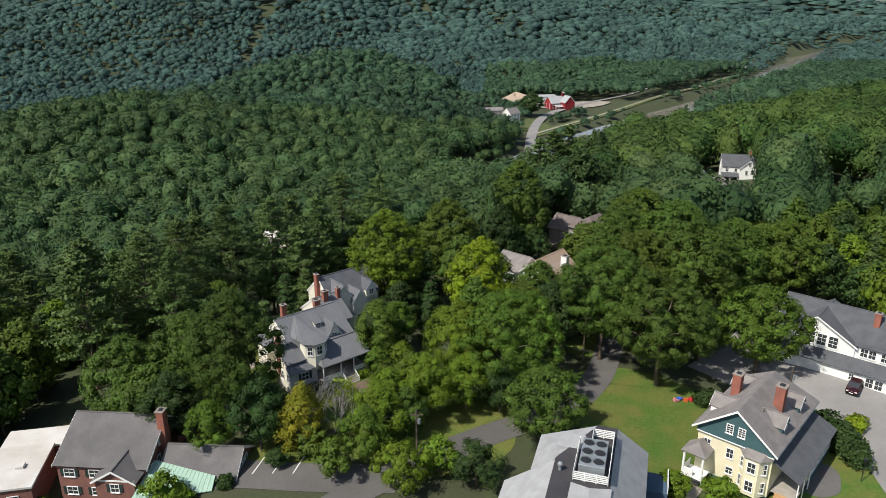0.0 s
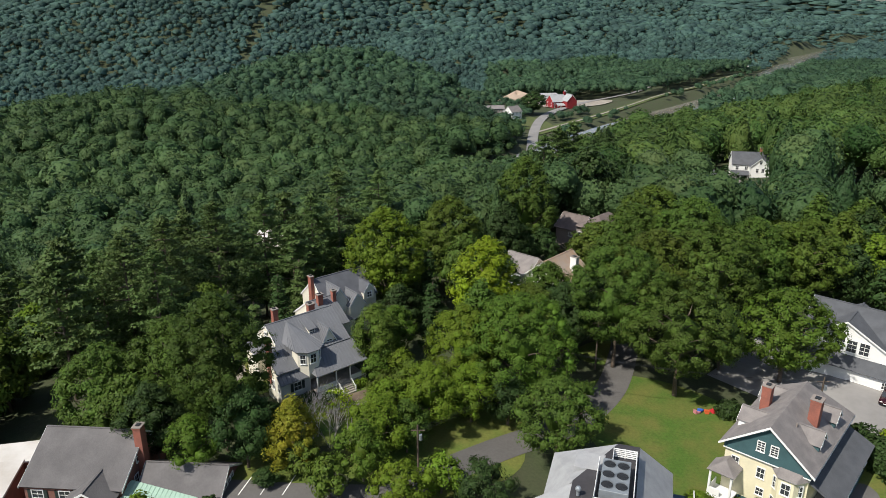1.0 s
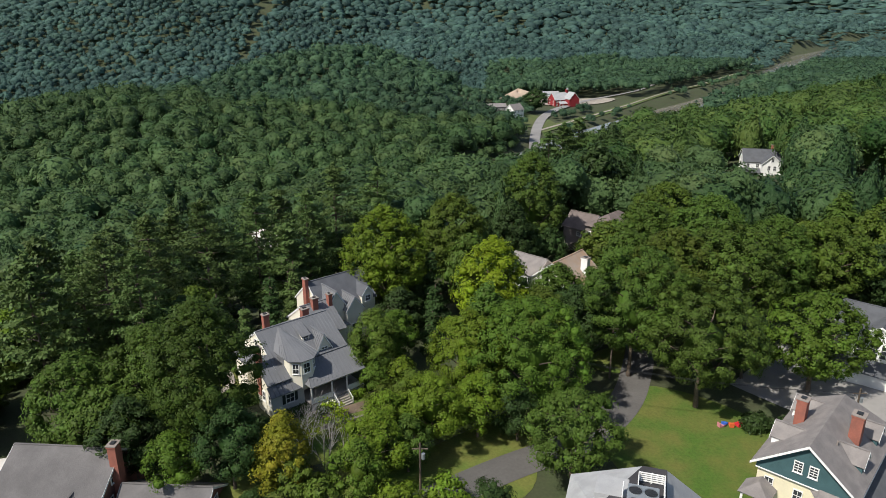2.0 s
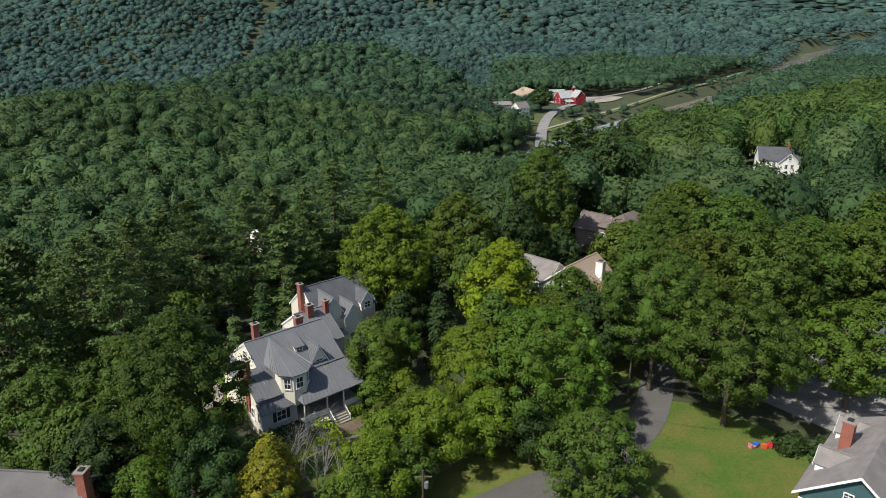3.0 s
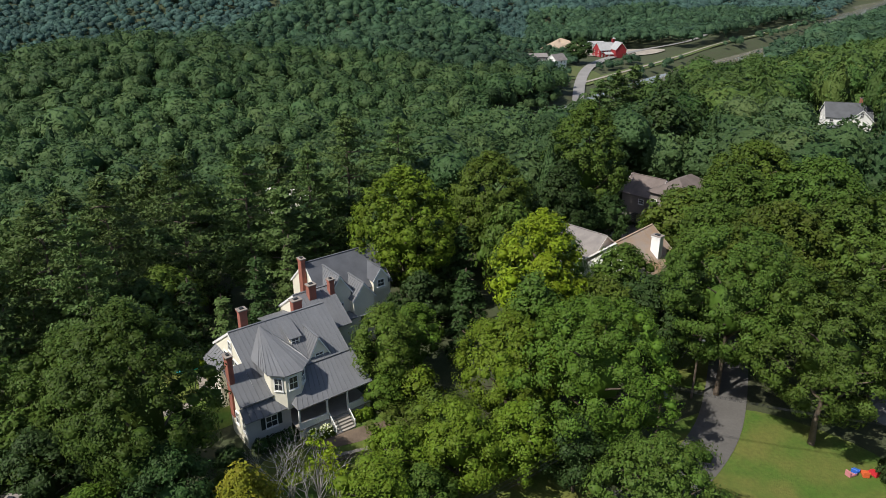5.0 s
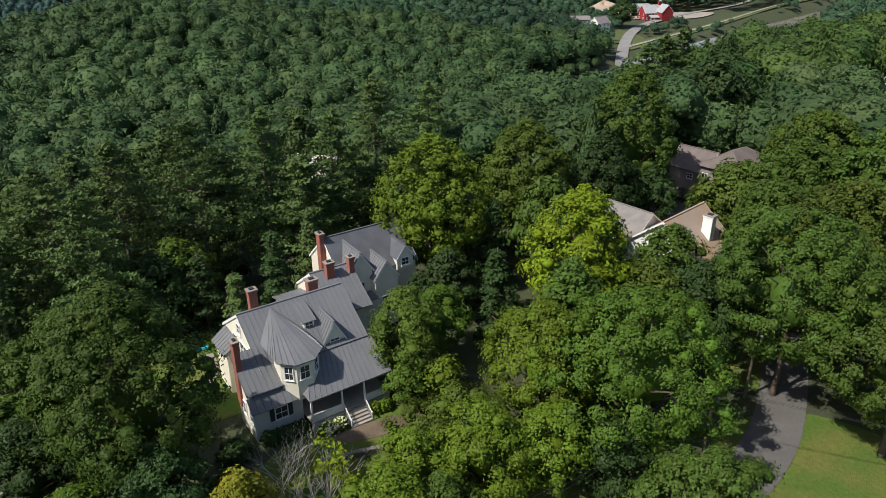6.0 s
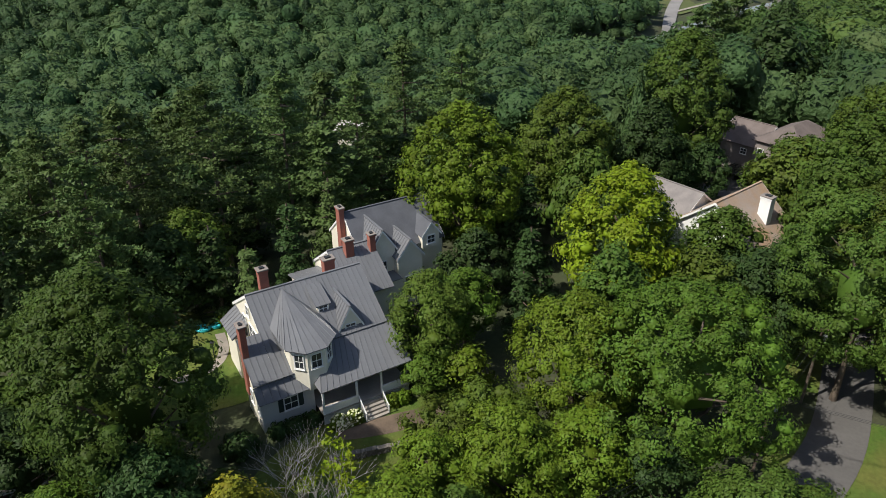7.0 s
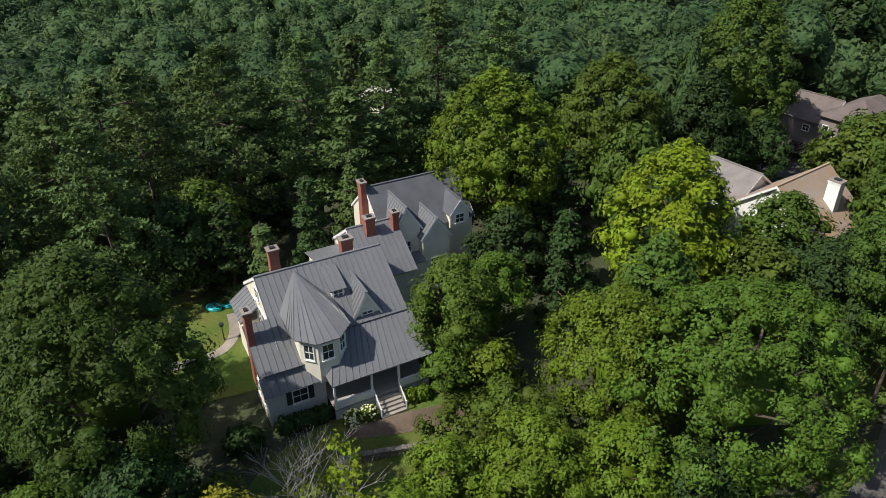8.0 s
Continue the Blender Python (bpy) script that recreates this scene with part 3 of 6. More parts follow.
def seams(bm, m, a, b, c, d, gap=0.5):
    """Standing seams on the roof plane a-b (eave), d-c (top), running up the slope."""
    a, b, c, d = (Vector(p) for p in (a, b, c, d))
    n = max(2, int((b - a).length / gap))
    nor = (b - a).cross(d - a).normalized()
    nor = nor if nor.z > 0 else -nor
    e = (b - a).normalized() * 0.025
    for i in range(n + 1):
        p, q = a.lerp(b, i / n) + nor * 0.002, d.lerp(c, i / n) + nor * 0.002
        solid(bm, m, [p - e, p + e, q + e, q - e, p + nor * 0.05, q + nor * 0.05], [(0, 1, 4), (1, 2, 5, 4), (2, 3, 5), (3, 0, 4, 5)])


def roof(ob, m, corners, mat, name="roof", seam=0.0, thick=0.14):
    """One roof plane: eave left, eave right, top right, top left."""
    bm = bmesh.new()
    slab(bm, m, corners, thick)
    r = part(name, bm, mat, ob)
    if seam:
        bm = bmesh.new()
        c = corners if len(corners) == 4 else (corners[0], corners[1], corners[2], corners[2])
        seams(bm, m, *c, seam)
        part("standing_seams", bm, mat, r)
    return r


def walls(ob, m, profile, u0, u1, mat, name="wall"):
    bm = bmesh.new()
    prism(bm, m, profile, u0, u1)
    return part(name, bm, mat, ob)


def cuboid(ob, m, u0, u1, v0, v1, z0, z1, mat, name, label=""):
    bm = bmesh.new()
    box(bm, m, u0, u1, v0, v1, z0, z1)
    bmesh.ops.bevel(bm, geom=bm.edges[:], offset=min(0.02, 0.2 * min(u1 - u0, v1 - v0, z1 - z0)), segments=1, affect="EDGES")
    return part(name, bm, mat, ob, label)


def gable(ob, m, u0, u1, v0, vr, v1, z0, zr, e0, e1, wall, top, seam=0.0, over=0.35, side=0.4, trim=WHITE, ends=(True, True)):
    """A block with a ridge along u: walls, two roof planes, rake boards and eave boards."""
    s0, s1 = (zr - e0) / (vr - v0), (zr - e1) / (v1 - vr)
    walls(ob, m, ((v0, z0), (v0, e0 - 0.12), (vr, zr - 0.15), (v1, e1 - 0.12), (v1, z0)), u0, u1, wall)
    a0, a1 = v0 - side, v1 + side
    roof(ob, m, ((u0 - over, a0, e0 - s0 * side), (u1 + over, a0, e0 - s0 * side), (u1 + over, vr, zr), (u0 - over, vr, zr)), top, seam=seam)
    roof(ob, m, ((u1 + over, a1, e1 - s1 * side), (u0 - over, a1, e1 - s1 * side), (u0 - over, vr, zr), (u1 + over, vr, zr)), top, seam=seam)
    bm = bmesh.new()
    box(bm, m, u0 - over, u1 + over, vr - 0.12, vr + 0.12, zr - 0.06, zr + 0.05)
    part("ridge_cap", bm, top, ob)
    for on, u in zip(ends, (u0 - over - 0.03, u1 + over)):
        if on:
            bm = bmesh.new()
            prism(bm, m, ((a0, e0 - s0 * side - 0.3), (a0, e0 - s0 * side - 0.01), (vr, zr - 0.01), (vr, zr - 0.3)), u, u + 0.03)
            prism(bm, m, ((vr, zr - 0.3), (vr, zr - 0.01), (a1, e1 - s1 * side - 0.01), (a1, e1 - s1 * side - 0.3)), u, u + 0.03)
            part("rake_board", bm, trim, ob, "white painted rake boards")


def quarter(u, v, z=0.0, turn=90.0):
    """A frame turned about the vertical, set at u, v."""
    return pose(u, v, z, 0, 0, turn)


def window(ob, m, w, h, shutters=False, cols=2, rows=2, trim=WHITE):
    """A window on a wall: m's x along the wall, -y outward, z up, at the window's middle."""
    bm = bmesh.new()
    f = 0.09
    for a in ((-w / 2 - f, w / 2 + f, h / 2, h / 2 + f), (-w / 2 - f, w / 2 + f, -h / 2 - f, -h / 2), (-w / 2 - f, -w / 2, -h / 2, h / 2), (w / 2, w / 2 + f, -h / 2, h / 2)):
        box(bm, m, a[0], a[1], -0.09, 0.03, a[2], a[3])
    win = part("window", bm, trim, ob, "white framed sash window")
    bm = bmesh.new()
    box(bm, m, -w / 2, w / 2, -0.025, 0.02, -h / 2, h / 2)
    part("pane", bm, GLASS, win)
    bm = bmesh.new()
    for i in range(1, cols):
        x = -w / 2 + w * i / cols
        box(bm, m, x - 0.022, x + 0.022, -0.05, -0.027, -h / 2, h / 2)
    for i in range(1, rows):
        z = -h / 2 + h * i / rows
        box(bm, m, -w / 2, w / 2, -0.058, -0.027, z - 0.03, z + 0.03)
    part("muntin", bm, trim, win)
    bm = bmesh.new()
    box(bm, m, -w / 2 - 0.14, w / 2 + 0.14, -0.14, 0.02, -h / 2 - f - 0.05, -h / 2 - f)
    part("window_sill", bm, trim, win)
    if shutters:
        for s in (-1, 1):
            bm = bmesh.new()
            x = s * (w / 2 + f + 0.24)
            box(bm, m, x - 0.22, x + 0.22, -0.06, 0.0, -h / 2 - 0.03, h / 2 + 0.05)
            for k in range(7):
                z = -h / 2 + h * (k + 0.5) / 7
                box(bm, m, x - 0.17, x + 0.17, -0.085, -0.06, z - 0.04, z + 0.04)
            part("shutter", bm, SHUTTER, win, "dark green louvred shutter")
    return win


def chimney(ob, m, u, v, z0, z1, w=0.8, d=0.7, mat=BRICK):
    """A brick chimney: stack, corbelled courses, cap and flue."""
    bm = bmesh.new()
    box(bm, m, u - w / 2, u + w / 2, v - d / 2, v + d / 2, z0, z1 - 0.3)
    bmesh.ops.bevel(bm, geom=bm.edges[:], offset=0.03, segments=1, affect="EDGES")
    ch = part("chimney", bm, mat, ob, "red brick chimney" if mat is BRICK else "white painted chimney")
    bm = bmesh.new()
    box(bm, m, u - w / 2 - 0.1, u + w / 2 + 0.1, v - d / 2 - 0.1, v + d / 2 + 0.1, z1 - 0.1, z1)
    part("cap", bm, CAP, ch)
    bm = bmesh.new()
    box(bm, m, u - w / 2 - 0.06, u + w / 2 + 0.06, v - d / 2 - 0.06, v + d / 2 + 0.06, z1 - 0.3, z1 - 0.1)
    part("corbel", bm, mat, ch)
    bm = bmesh.new()
    box(bm, m, u - w / 4, u + w / 4, v - d / 4, v + d / 4, z1, z1 + 0.12)
    part("flue", bm, DARKMETAL, ch)


def dormer(ob, m, u, v0, v1, z0, zr, half, e, wall, top, seam=0.0, win=(0.8, 1.0), trim=WHITE):
    """A gabled dormer on the plane that faces -v: its ridge runs along v from v0 (front) to v1."""
    q = m @ quarter(u, 0)
    gable(ob, q, v0, v1, -half, 0, half, z0, zr, e, e, wall, top, seam, over=0.2, side=0.22, trim=trim, ends=(True, False))
    window(ob, m @ pose(u, v0, (e + z0) / 2 + 0.1), *win)


def octagon(cx, cy, r, z, a0=22.5):
    return [(cx + r * math.cos(radians(a0 + 45 * i)), cy + r * math.sin(radians(a0 + 45 * i)), z) for i in range(8)]


# the grey-roofed house
def grey_house():
    ob = thing("house", pose(-26.68, 101.44, 0, 0, 0, 40.5), "cream wooden house with grey standing-seam roofs and brick chimneys", "house")
    m = HERE
    gable(ob, m, 0, 11.1, -5.0, 0, 5.0, -2.2, 8.1, 4.75, 4.75, CREAM, SEAM_ROOF, 0.5, over=0.08)
    # side wing in the same slope, and the low roof before it
    walls(ob, m, ((-6.6, -2.2), (-6.6, 3.45), (-3.3, 5.7), (-3.3, -2.2)), -1.9, 1.4, CREAM)
    roof(ob, m, ((-2.15, -6.95, 3.42), (1.55, -6.95, 3.42), (1.55, -3.2, 5.95), (-2.15, -3.2, 5.95)), SEAM_ROOF, seam=0.5)
    # grey instead of cream paints the shaded front into this wall
    walls(ob, m, ((-7.35, -2.2), (-7.35, 2.25), (-6.62, 2.95), (-6.62, -2.2)), -1.9, 2.85, SHADE_GREY)
    roof(ob, m, ((-2.15, -7.85, 2.0), (3.0, -7.85, 2.0), (3.0, -6.65, 3.1), (-2.15, -6.65, 3.1)), SEAM_ROOF, seam=0.6)
    walls(ob, m, ((1.0, -2.2), (1.0, 3.2), (4.4, 3.2), (4.4, -2.2)), -1.3, -0.02, CREAM)
    roof(ob, m, ((-1.7, 4.6, 3.35), (-1.7, 0.8, 3.35), (-0.02, 0.8, 4.6), (-0.02, 4.6, 4.6)), SEAM_ROOF, seam=0.5)
    # corner tower
    c = (3.2, -6.0)
    bm = bmesh.new()
    lo, hi = octagon(*c, 2.05, 1.8), octagon(*c, 2.05, 6.1)
    solid(bm, m, lo + hi, [(i, (i + 1) % 8, 8 + (i + 1) % 8, 8 + i) for i in range(8)] + [tuple(range(8, 16))])
    part("tower", bm, CREAM, ob)
    ring = octagon(*c, 2.5, 6.02)
    apex = (3.2, -0.35, 7.98)
    front = [ring[i] for i in (3, 4, 5, 6, 7, 0)]
    for tri in [(p, q, apex) for p, q in zip(front, front[1:])] + [(front[0], apex, (0.9, -3.0, 6.03)), (front[-1], apex, (5.5, -3.0, 6.03))]:
        bm = bmesh.new()
        slab(bm, m, tri, 0.12)
        tr = part("tower_roof", bm, SEAM_ROOF, ob)
    bm = bmesh.new()
    for p, q in zip(front, front[1:]):
        for f in (0.0, 0.33, 0.66):
            a = Vector(p).lerp(Vector(q), f)
            e = (Vector(q) - Vector(p)).normalized() * 0.025
            nn = (Vector(q) - Vector(p)).cross(Vector(apex) - Vector(p)).normalized()
            nn = nn if nn.z > 0 else -nn
            t = Vector(apex).lerp(a, 0.06 if f == 0 else 0.3)
            solid(bm, m, [a - e + nn * 0.01, a + e + nn * 0.01, t + nn * 0.06, a + nn * 0.06], [(0, 1, 3), (1, 2, 3), (2, 0, 3)])
    part("standing_seams", bm, SEAM_ROOF, tr)
    for a, w, sh in ((225, 0.75, False), (270, 0.85, True), (315, 0.8, False)):
        r = 2.05 * math.cos(radians(22.5))
        window(ob, pose(c[0] + r * math.cos(radians(a)), c[1] + r * math.sin(radians(a)), 4.75, 0, 0, a + 90), w, 1.35, sh and False)
    # porch
    roof(ob, m, ((2.75, -9.4, 2.4), (11.5, -9.4, 2.4), (11.5, -5.0, 4.5), (4.6, -5.0, 4.5)), SEAM_ROOF, "porch_roof", 0.55)
    roof(ob, m, ((2.75, -6.6, 2.4), (2.75, -9.4, 2.4), (4.6, -5.0, 4.5)), SEAM_ROOF, "porch_roof")
    cuboid(ob, m, 2.9, 11.3, -9.1, -9.0, -1.9, -0.4, SHADE_GREY, "porch_skirt")
    cuboid(ob, m, 2.9, 11.4, -9.2, -5.02, -0.4, -0.28, DECKWOOD, "porch_floor", "worn grey porch boards")
    for a, b in ((3.0, 6.2), (8.5, 11.3)):
        cuboid(ob, m, a, b, -9.12, -9.04, -0.27, 0.42, WHITE, "railing", "white panelled porch railing")
        cuboid(ob, m, a, b, -9.18, -8.98, 0.43, 0.5, WHITE, "handrail")
    for u in (3.0, 6.15, 8.55, 11.2):
        cuboid(ob, m, u - 0.09, u + 0.09, -9.17, -8.99, -0.27, 2.4, WHITE, "porch_post")
    cuboid(ob, m, 2.95, 11.3, -9.2, -8.95, 2.12, 2.3, WHITE, "porch_beam")
    for i in range(5):
        cuboid(ob, m, 6.3, 8.4, -9.55 - 0.3 * i, -9.21 - 0.3 * i, -1.7, -0.46 - 0.2 * i, DECKWOOD, "step", "grey wooden porch step")
    for u in (6.25, 8.45):
        bm = bmesh.new()
        slab(bm, m, ((u - 0.04, -10.6, -0.55), (u + 0.04, -10.6, -0.55), (u + 0.04, -9.2, 0.5), (u - 0.04, -9.2, 0.5)), 0.1)
        box(bm, m, u - 0.05, u + 0.05, -10.7, -10.58, -1.6, -0.45)
        for k in range(5):
            v = -9.4 - 0.24 * k
            box(bm, m, u - 0.02, u + 0.02, v - 0.02, v + 0.02, -0.9 - 0.15 * k, 0.25 - 0.18 * k)
        part("stair_rail", bm, WHITE, ob)
    # dormers
    dormer(ob, m, 7.75, -4.9, -1.2, 4.3, 7.1, 1.05, 5.2, CREAM, SEAM_ROOF, 0.45, (0.9, 0.6))
    cuboid(ob, m, 5.45, 6.6, -2.95, -1.8, 5.9, 6.75, CREAM, "dormer_wall")
    roof(ob, m, ((5.3, -3.15, 6.75), (6.75, -3.15, 6.75), (6.75, -0.5, 7.75), (5.3, -0.5, 7.75)), SEAM_ROOF, "dormer_roof", 0.45)
    window(ob, pose(6.02, -2.96, 6.3), 0.75, 0.6)
    # windows
    window(ob, pose(0.7, -7.36, 0.9), 1.15, 1.25, True, 2, 2)
    for v in (-1.5, -0.4, 1.6):
        window(ob, pose(-0.01, v, 4.2, 0, 0, -90), 0.85, 1.7)
    window(ob, pose(-0.01, 0.0, 6.4, 0, 0, -90), 0.7, 1.0)
    for v in (-6.9, -5.2):
        window(ob, pose(-1.91, v, 1.2, 0, 0, -90), 0.6, 1.3)
    for u in (4.6, 9.6):
        window(ob, pose(u, -5.01, 0.9), 0.9, 1.5)
    cuboid(ob, m, 6.8, 7.9, -5.06, -5.0, -0.27, 1.95, SHUTTER, "door", "dark front door")
    # brick chimneys
    chimney(ob, m, 1.9, 0.6, 7.0, 10.0, 0.85, 0.75)
    chimney(ob, m, -1.85, -4.3, 1.0, 8.1, 0.55, 0.9)
    chimney(ob, m, 8.7, 1.9, 6.0, 8.5, 1.1, 0.8)
    # middle block
    gable(ob, m, 10.4, 15.3, 1.6, 6.2, 10.4, -2.2, 6.8, 3.8, 3.8, CREAM, SEAM_ROOF, 0.5, over=0.1)
    chimney(ob, m, 12.4, 5.4, 5.5, 8.0, 0.95, 0.8)
    chimney(ob, m, 15.0, 5.3, 4.0, 8.0, 0.65, 0.75)
    walls(ob, m, ((4.9, -2.2), (4.9, 4.3), (9.4, 3.2), (9.4, -2.2)), 7.3, 10.3, CREAM)
    roof(ob, m, ((7.0, 9.7, 3.3), (10.4, 9.7, 3.3), (10.4, 4.9, 4.5), (7.0, 4.9, 4.5)), SEAM_ROOF, seam=0.5)
    # rear block
    gable(ob, m, 14.2, 24.5, 6.6, 10.5, 14.4, -2.2, 8.5, 5.0, 5.0, CREAM, SLATE_ROOF, 0.0, over=0.08)
    chimney(ob, m, 13.8, 10.4, -2.2, 9.3, 0.6, 0.95)
    dormer(ob, m, 16.4, 5.6, 10.0, 1.0, 7.9, 1.5, 5.6, CREAM, SEAM_ROOF, 0.45, (0.7, 1.2))
    dormer(ob, m, 19.2, 4.6, 9.4, -2.2, 6.5, 1.5, 4.6, CREAM, SEAM_ROOF, 0.45, (1.3, 1.2))
    dormer(ob, m, 22.6, 5.9, 9.5, 4.0, 7.2, 1.1, 5.8, CREAM, SLATE_ROOF, 0.0, (0.9, 0.9))
    cuboid(ob, m, 15.35, 17.6, 3.6, 6.0, -2.2, 2.5, CREAM, "flat_wing")
    cuboid(ob, m, 15.3, 17.65, 3.5, 6.05, 2.51, 2.62, SEAM_ROOF, "flat_roof")
    cuboid(ob, m, 15.9, 16.5, 5.1, 5.5, 2.63, 3.0, WHITE, "air_conditioner", "small white rooftop air conditioner")
    window(ob, pose(14.19, 9.3, 4.6, 0, 0, -90), 0.7, 1.3)


# the yellow house
def yellow_house():
    ob = thing("house", pose(36.7, 75.7, 0, 0, 0, 47.9), "pale yellow house with dark teal gable and grey shingle roof", "house")
    m = HERE
    g = -4.3
    walls(ob, m, ((-4.7, g), (-4.7, -3.2), (4.7, -3.2), (4.7, g)), 0.7, 16.2, TEAL, "foundation")
    walls(ob, m, ((-4.7, -3.2), (-4.7, 3.3), (4.7, 3.3), (4.7, -3.2)), 0.7, 16.2, YELLOW)
    walls(ob, m, ((-4.85, 2.75), (-4.85, 3.6), (0, 7.4), (4.85, 3.6), (4.85, 2.75)), 0.4, 6.0, TEAL, "upper_wall")
    walls(ob, m, ((-4.85, 2.75), (-4.85, 3.3), (4.85, 3.3), (4.85, 2.75)), 6.01, 16.4, TEAL, "upper_wall")
    # the roof is hipped at the back
    L, R, B = 5.35, -5.35, 17.2
    roof(ob, m, ((-0.1, R, 3.45), (B, R, 3.45), (13.6, 0, 7.7), (-0.1, 0, 7.7)), SHINGLE)
    roof(ob, m, ((B, L, 3.45), (-0.1, L, 3.45), (-0.1, 0, 7.7), (13.6, 0, 7.7)), SHINGLE)
    roof(ob, m, ((B, R, 3.45), (B, L, 3.45), (13.6, 0, 7.7)), SHINGLE)
    bm = bmesh.new()
    for s in (1, -1):
        prism(bm, m, ((s * 5.4, 3.1), (s * 5.4, 3.4), (0, 7.68), (0, 7.38)), -0.16, -0.11)
    part("rake_board", bm, WHITE, ob)
    for v0, v1 in ((R - 0.02, R + 0.1), (L - 0.1, L + 0.02)):
        cuboid(ob, m, -0.1, B, v0, v1, 3.14, 3.3, WHITE, "eave_board")
    cuboid(ob, m, 0.34, 0.42, -4.9, 4.9, 2.62, 2.76, WHITE, "trim_band")
    for v in (-0.75, 0.75):
        window(ob, pose(0.39, v, 4.55, 0, 0, -90), 0.75, 1.2, False, 2, 4)
    for v, z, h in ((3.4, 1.1, 1.3), (0.4, 0.9, 1.3), (0.2, -1.6, 0.9)):
        window(ob, pose(0.69, v, z, 0, 0, -90), 0.8, h)
    for u in (3, 6, 9, 12.5):
        window(ob, pose(u, 4.71, 0.9, 0, 0, 180), 0.85, 1.4)
        window(ob, pose(u, 4.71, -1.9, 0, 0, 180), 0.85, 1.4)
    # bay
    prof = ((0.7, -1.0), (-0.55, -1.9), (-0.55, -3.6), (0.7, -4.5))
    bm = bmesh.new()
    solid(bm, m, [(u, v, z) for z in (-3.2, 2.2) for u, v in prof], ((0, 1, 5, 4), (1, 2, 6, 5), (2, 3, 7, 6), (4, 5, 6, 7)))
    bay = part("bay", bm, YELLOW, ob)
    bm = bmesh.new()
    solid(bm, m, [(0.68, -0.7, 2.2), (-0.8, -1.75, 2.2), (-0.8, -3.75, 2.2), (0.68, -4.8, 2.2), (0.4, -1.6, 2.9), (0.4, -4.0, 2.9)], ((0, 1, 4), (1, 2, 5, 4), (2, 3, 5), (0, 1, 2, 3)))
    part("bay_roof", bm, SHINGLE, bay)
    for z in (0.9, -1.8):
        window(ob, pose(-0.56, -2.75, z, 0, 0, -90), 0.9, 1.4)
        window(ob, pose(0.075, -1.45, z, 0, 0, -126), 0.6, 1.4)
        window(ob, pose(0.075, -4.05, z, 0, 0, -54), 0.6, 1.4)
    # entrance porch
    cuboid(ob, m, -1.9, 0.68, 2.6, 5.4, -3.2, -3.0, WHITE, "porch_floor")
    for u, v in ((-1.75, 5.25), (-1.75, 2.75)):
        cuboid(ob, m, u - 0.13, u + 0.13, v - 0.13, v + 0.13, -4.2, 0.3, WHITE, "porch_post")
    cuboid(ob, m, -1.8, 0.6, 5.2, 5.3, -2.95, -2.0, WHITE, "railing")
    cuboid(ob, m, -1.82, -1.7, 3.9, 5.2, -2.95, -2.0, WHITE, "railing")
    cuboid(ob, m, -1.95, 0.65, 2.55, 5.45, 0.31, 0.5, WHITE, "porch_beam")
    for c in (((-2.15, 2.35, 0.5), (-2.15, 5.65, 0.5), (-0.6, 4.0, 1.6)), ((-2.15, 5.65, 0.5), (0.68, 5.65, 0.5), (0.68, 4.0, 1.6), (-0.6, 4.0, 1.6)), ((0.68, 2.35, 0.5), (-2.15, 2.35, 0.5), (-0.6, 4.0, 1.6), (0.68, 4.0, 1.6))):
        roof(ob, m, c, SHINGLE, "porch_roof")
    for i in range(4):
        cuboid(ob, m, -2.2 - 0.28 * i, -1.92 - 0.28 * i, 2.7, 3.8, -4.3, -3.15 - 0.24 * i, DARKMETAL, "step")
    # long side porch under a dark roof
    roof(ob, m, ((17.0, -8.2, 0.2), (1.0, -8.2, 0.2), (1.0, -4.72, 1.9), (17.0, -4.72, 1.9))[::-1], DARK_SHINGLE, "side_roof")
    # wall colours darker than the yellow siding hold this side's shade
    walls(ob, m, ((-7.7, g), (-7.7, -0.1), (-4.72, 1.3), (-4.72, g)), 6.8, 16.6, TEAL, "side_wall")
    walls(ob, m, ((-7.75, -2.6), (-7.75, 0.1), (-7.4, 0.1), (-7.4, -2.6)), 6.7, 16.7, SHADE_GREY, "side_wall")
    cuboid(ob, m, 6.6, 6.78, -7.7, -6.4, -2.4, 0.1, YELLOW, "side_wall")
    for u in (8.4, 10.8, 13.2, 15.4):
        window(ob, pose(u, -7.76, -1.2), 1.0, 1.1)
    for u in (1.3, 4.0, 6.5):
        cuboid(ob, m, u - 0.07, u + 0.07, -8.0, -7.86, -3.9, 0.2, WHITE, "porch_post")
    for i in range(6):
        cuboid(ob, m, 1.2 - 0.3 * i, 1.5 - 0.3 * i, -7.6, -5.4, -4.3, -2.5 - 0.27 * i, NEWWOOD, "step", "new brown wooden step")
    cuboid(ob, m, 1.5, 6.6, -7.8, -4.75, -2.7, -2.5, DECKWOOD, "porch_floor")
    # dormers on both slopes
    for u, v in ((5.3, -4.4), (11.8, -4.4)):
        dormer(ob, m, u, v, -0.9, 3.7, 6.4, 1.15, 5.2, TEAL, SHINGLE, 0, (0.7, 1.0))
    back = m @ pose(0, 0, 0, 0, 0, 180)
    for u in (5.0, 12.4):
        dormer(ob, back, -u, -4.6, -0.9, 3.7, 6.4, 1.25, 5.2, WHITE, SHINGLE, 0, (0.7, 1.0))
    chimney(ob, m, 7.9, -2.6, 4.5, 8.9, 1.3, 1.2)
    chimney(ob, m, 8.4, 3.1, 4.5, 8.3, 1.2, 1.1)
    cuboid(ob, m, 4.2, 4.35, -1.75, -1.6, 6.0, 6.9, CAP, "vent_pipe")


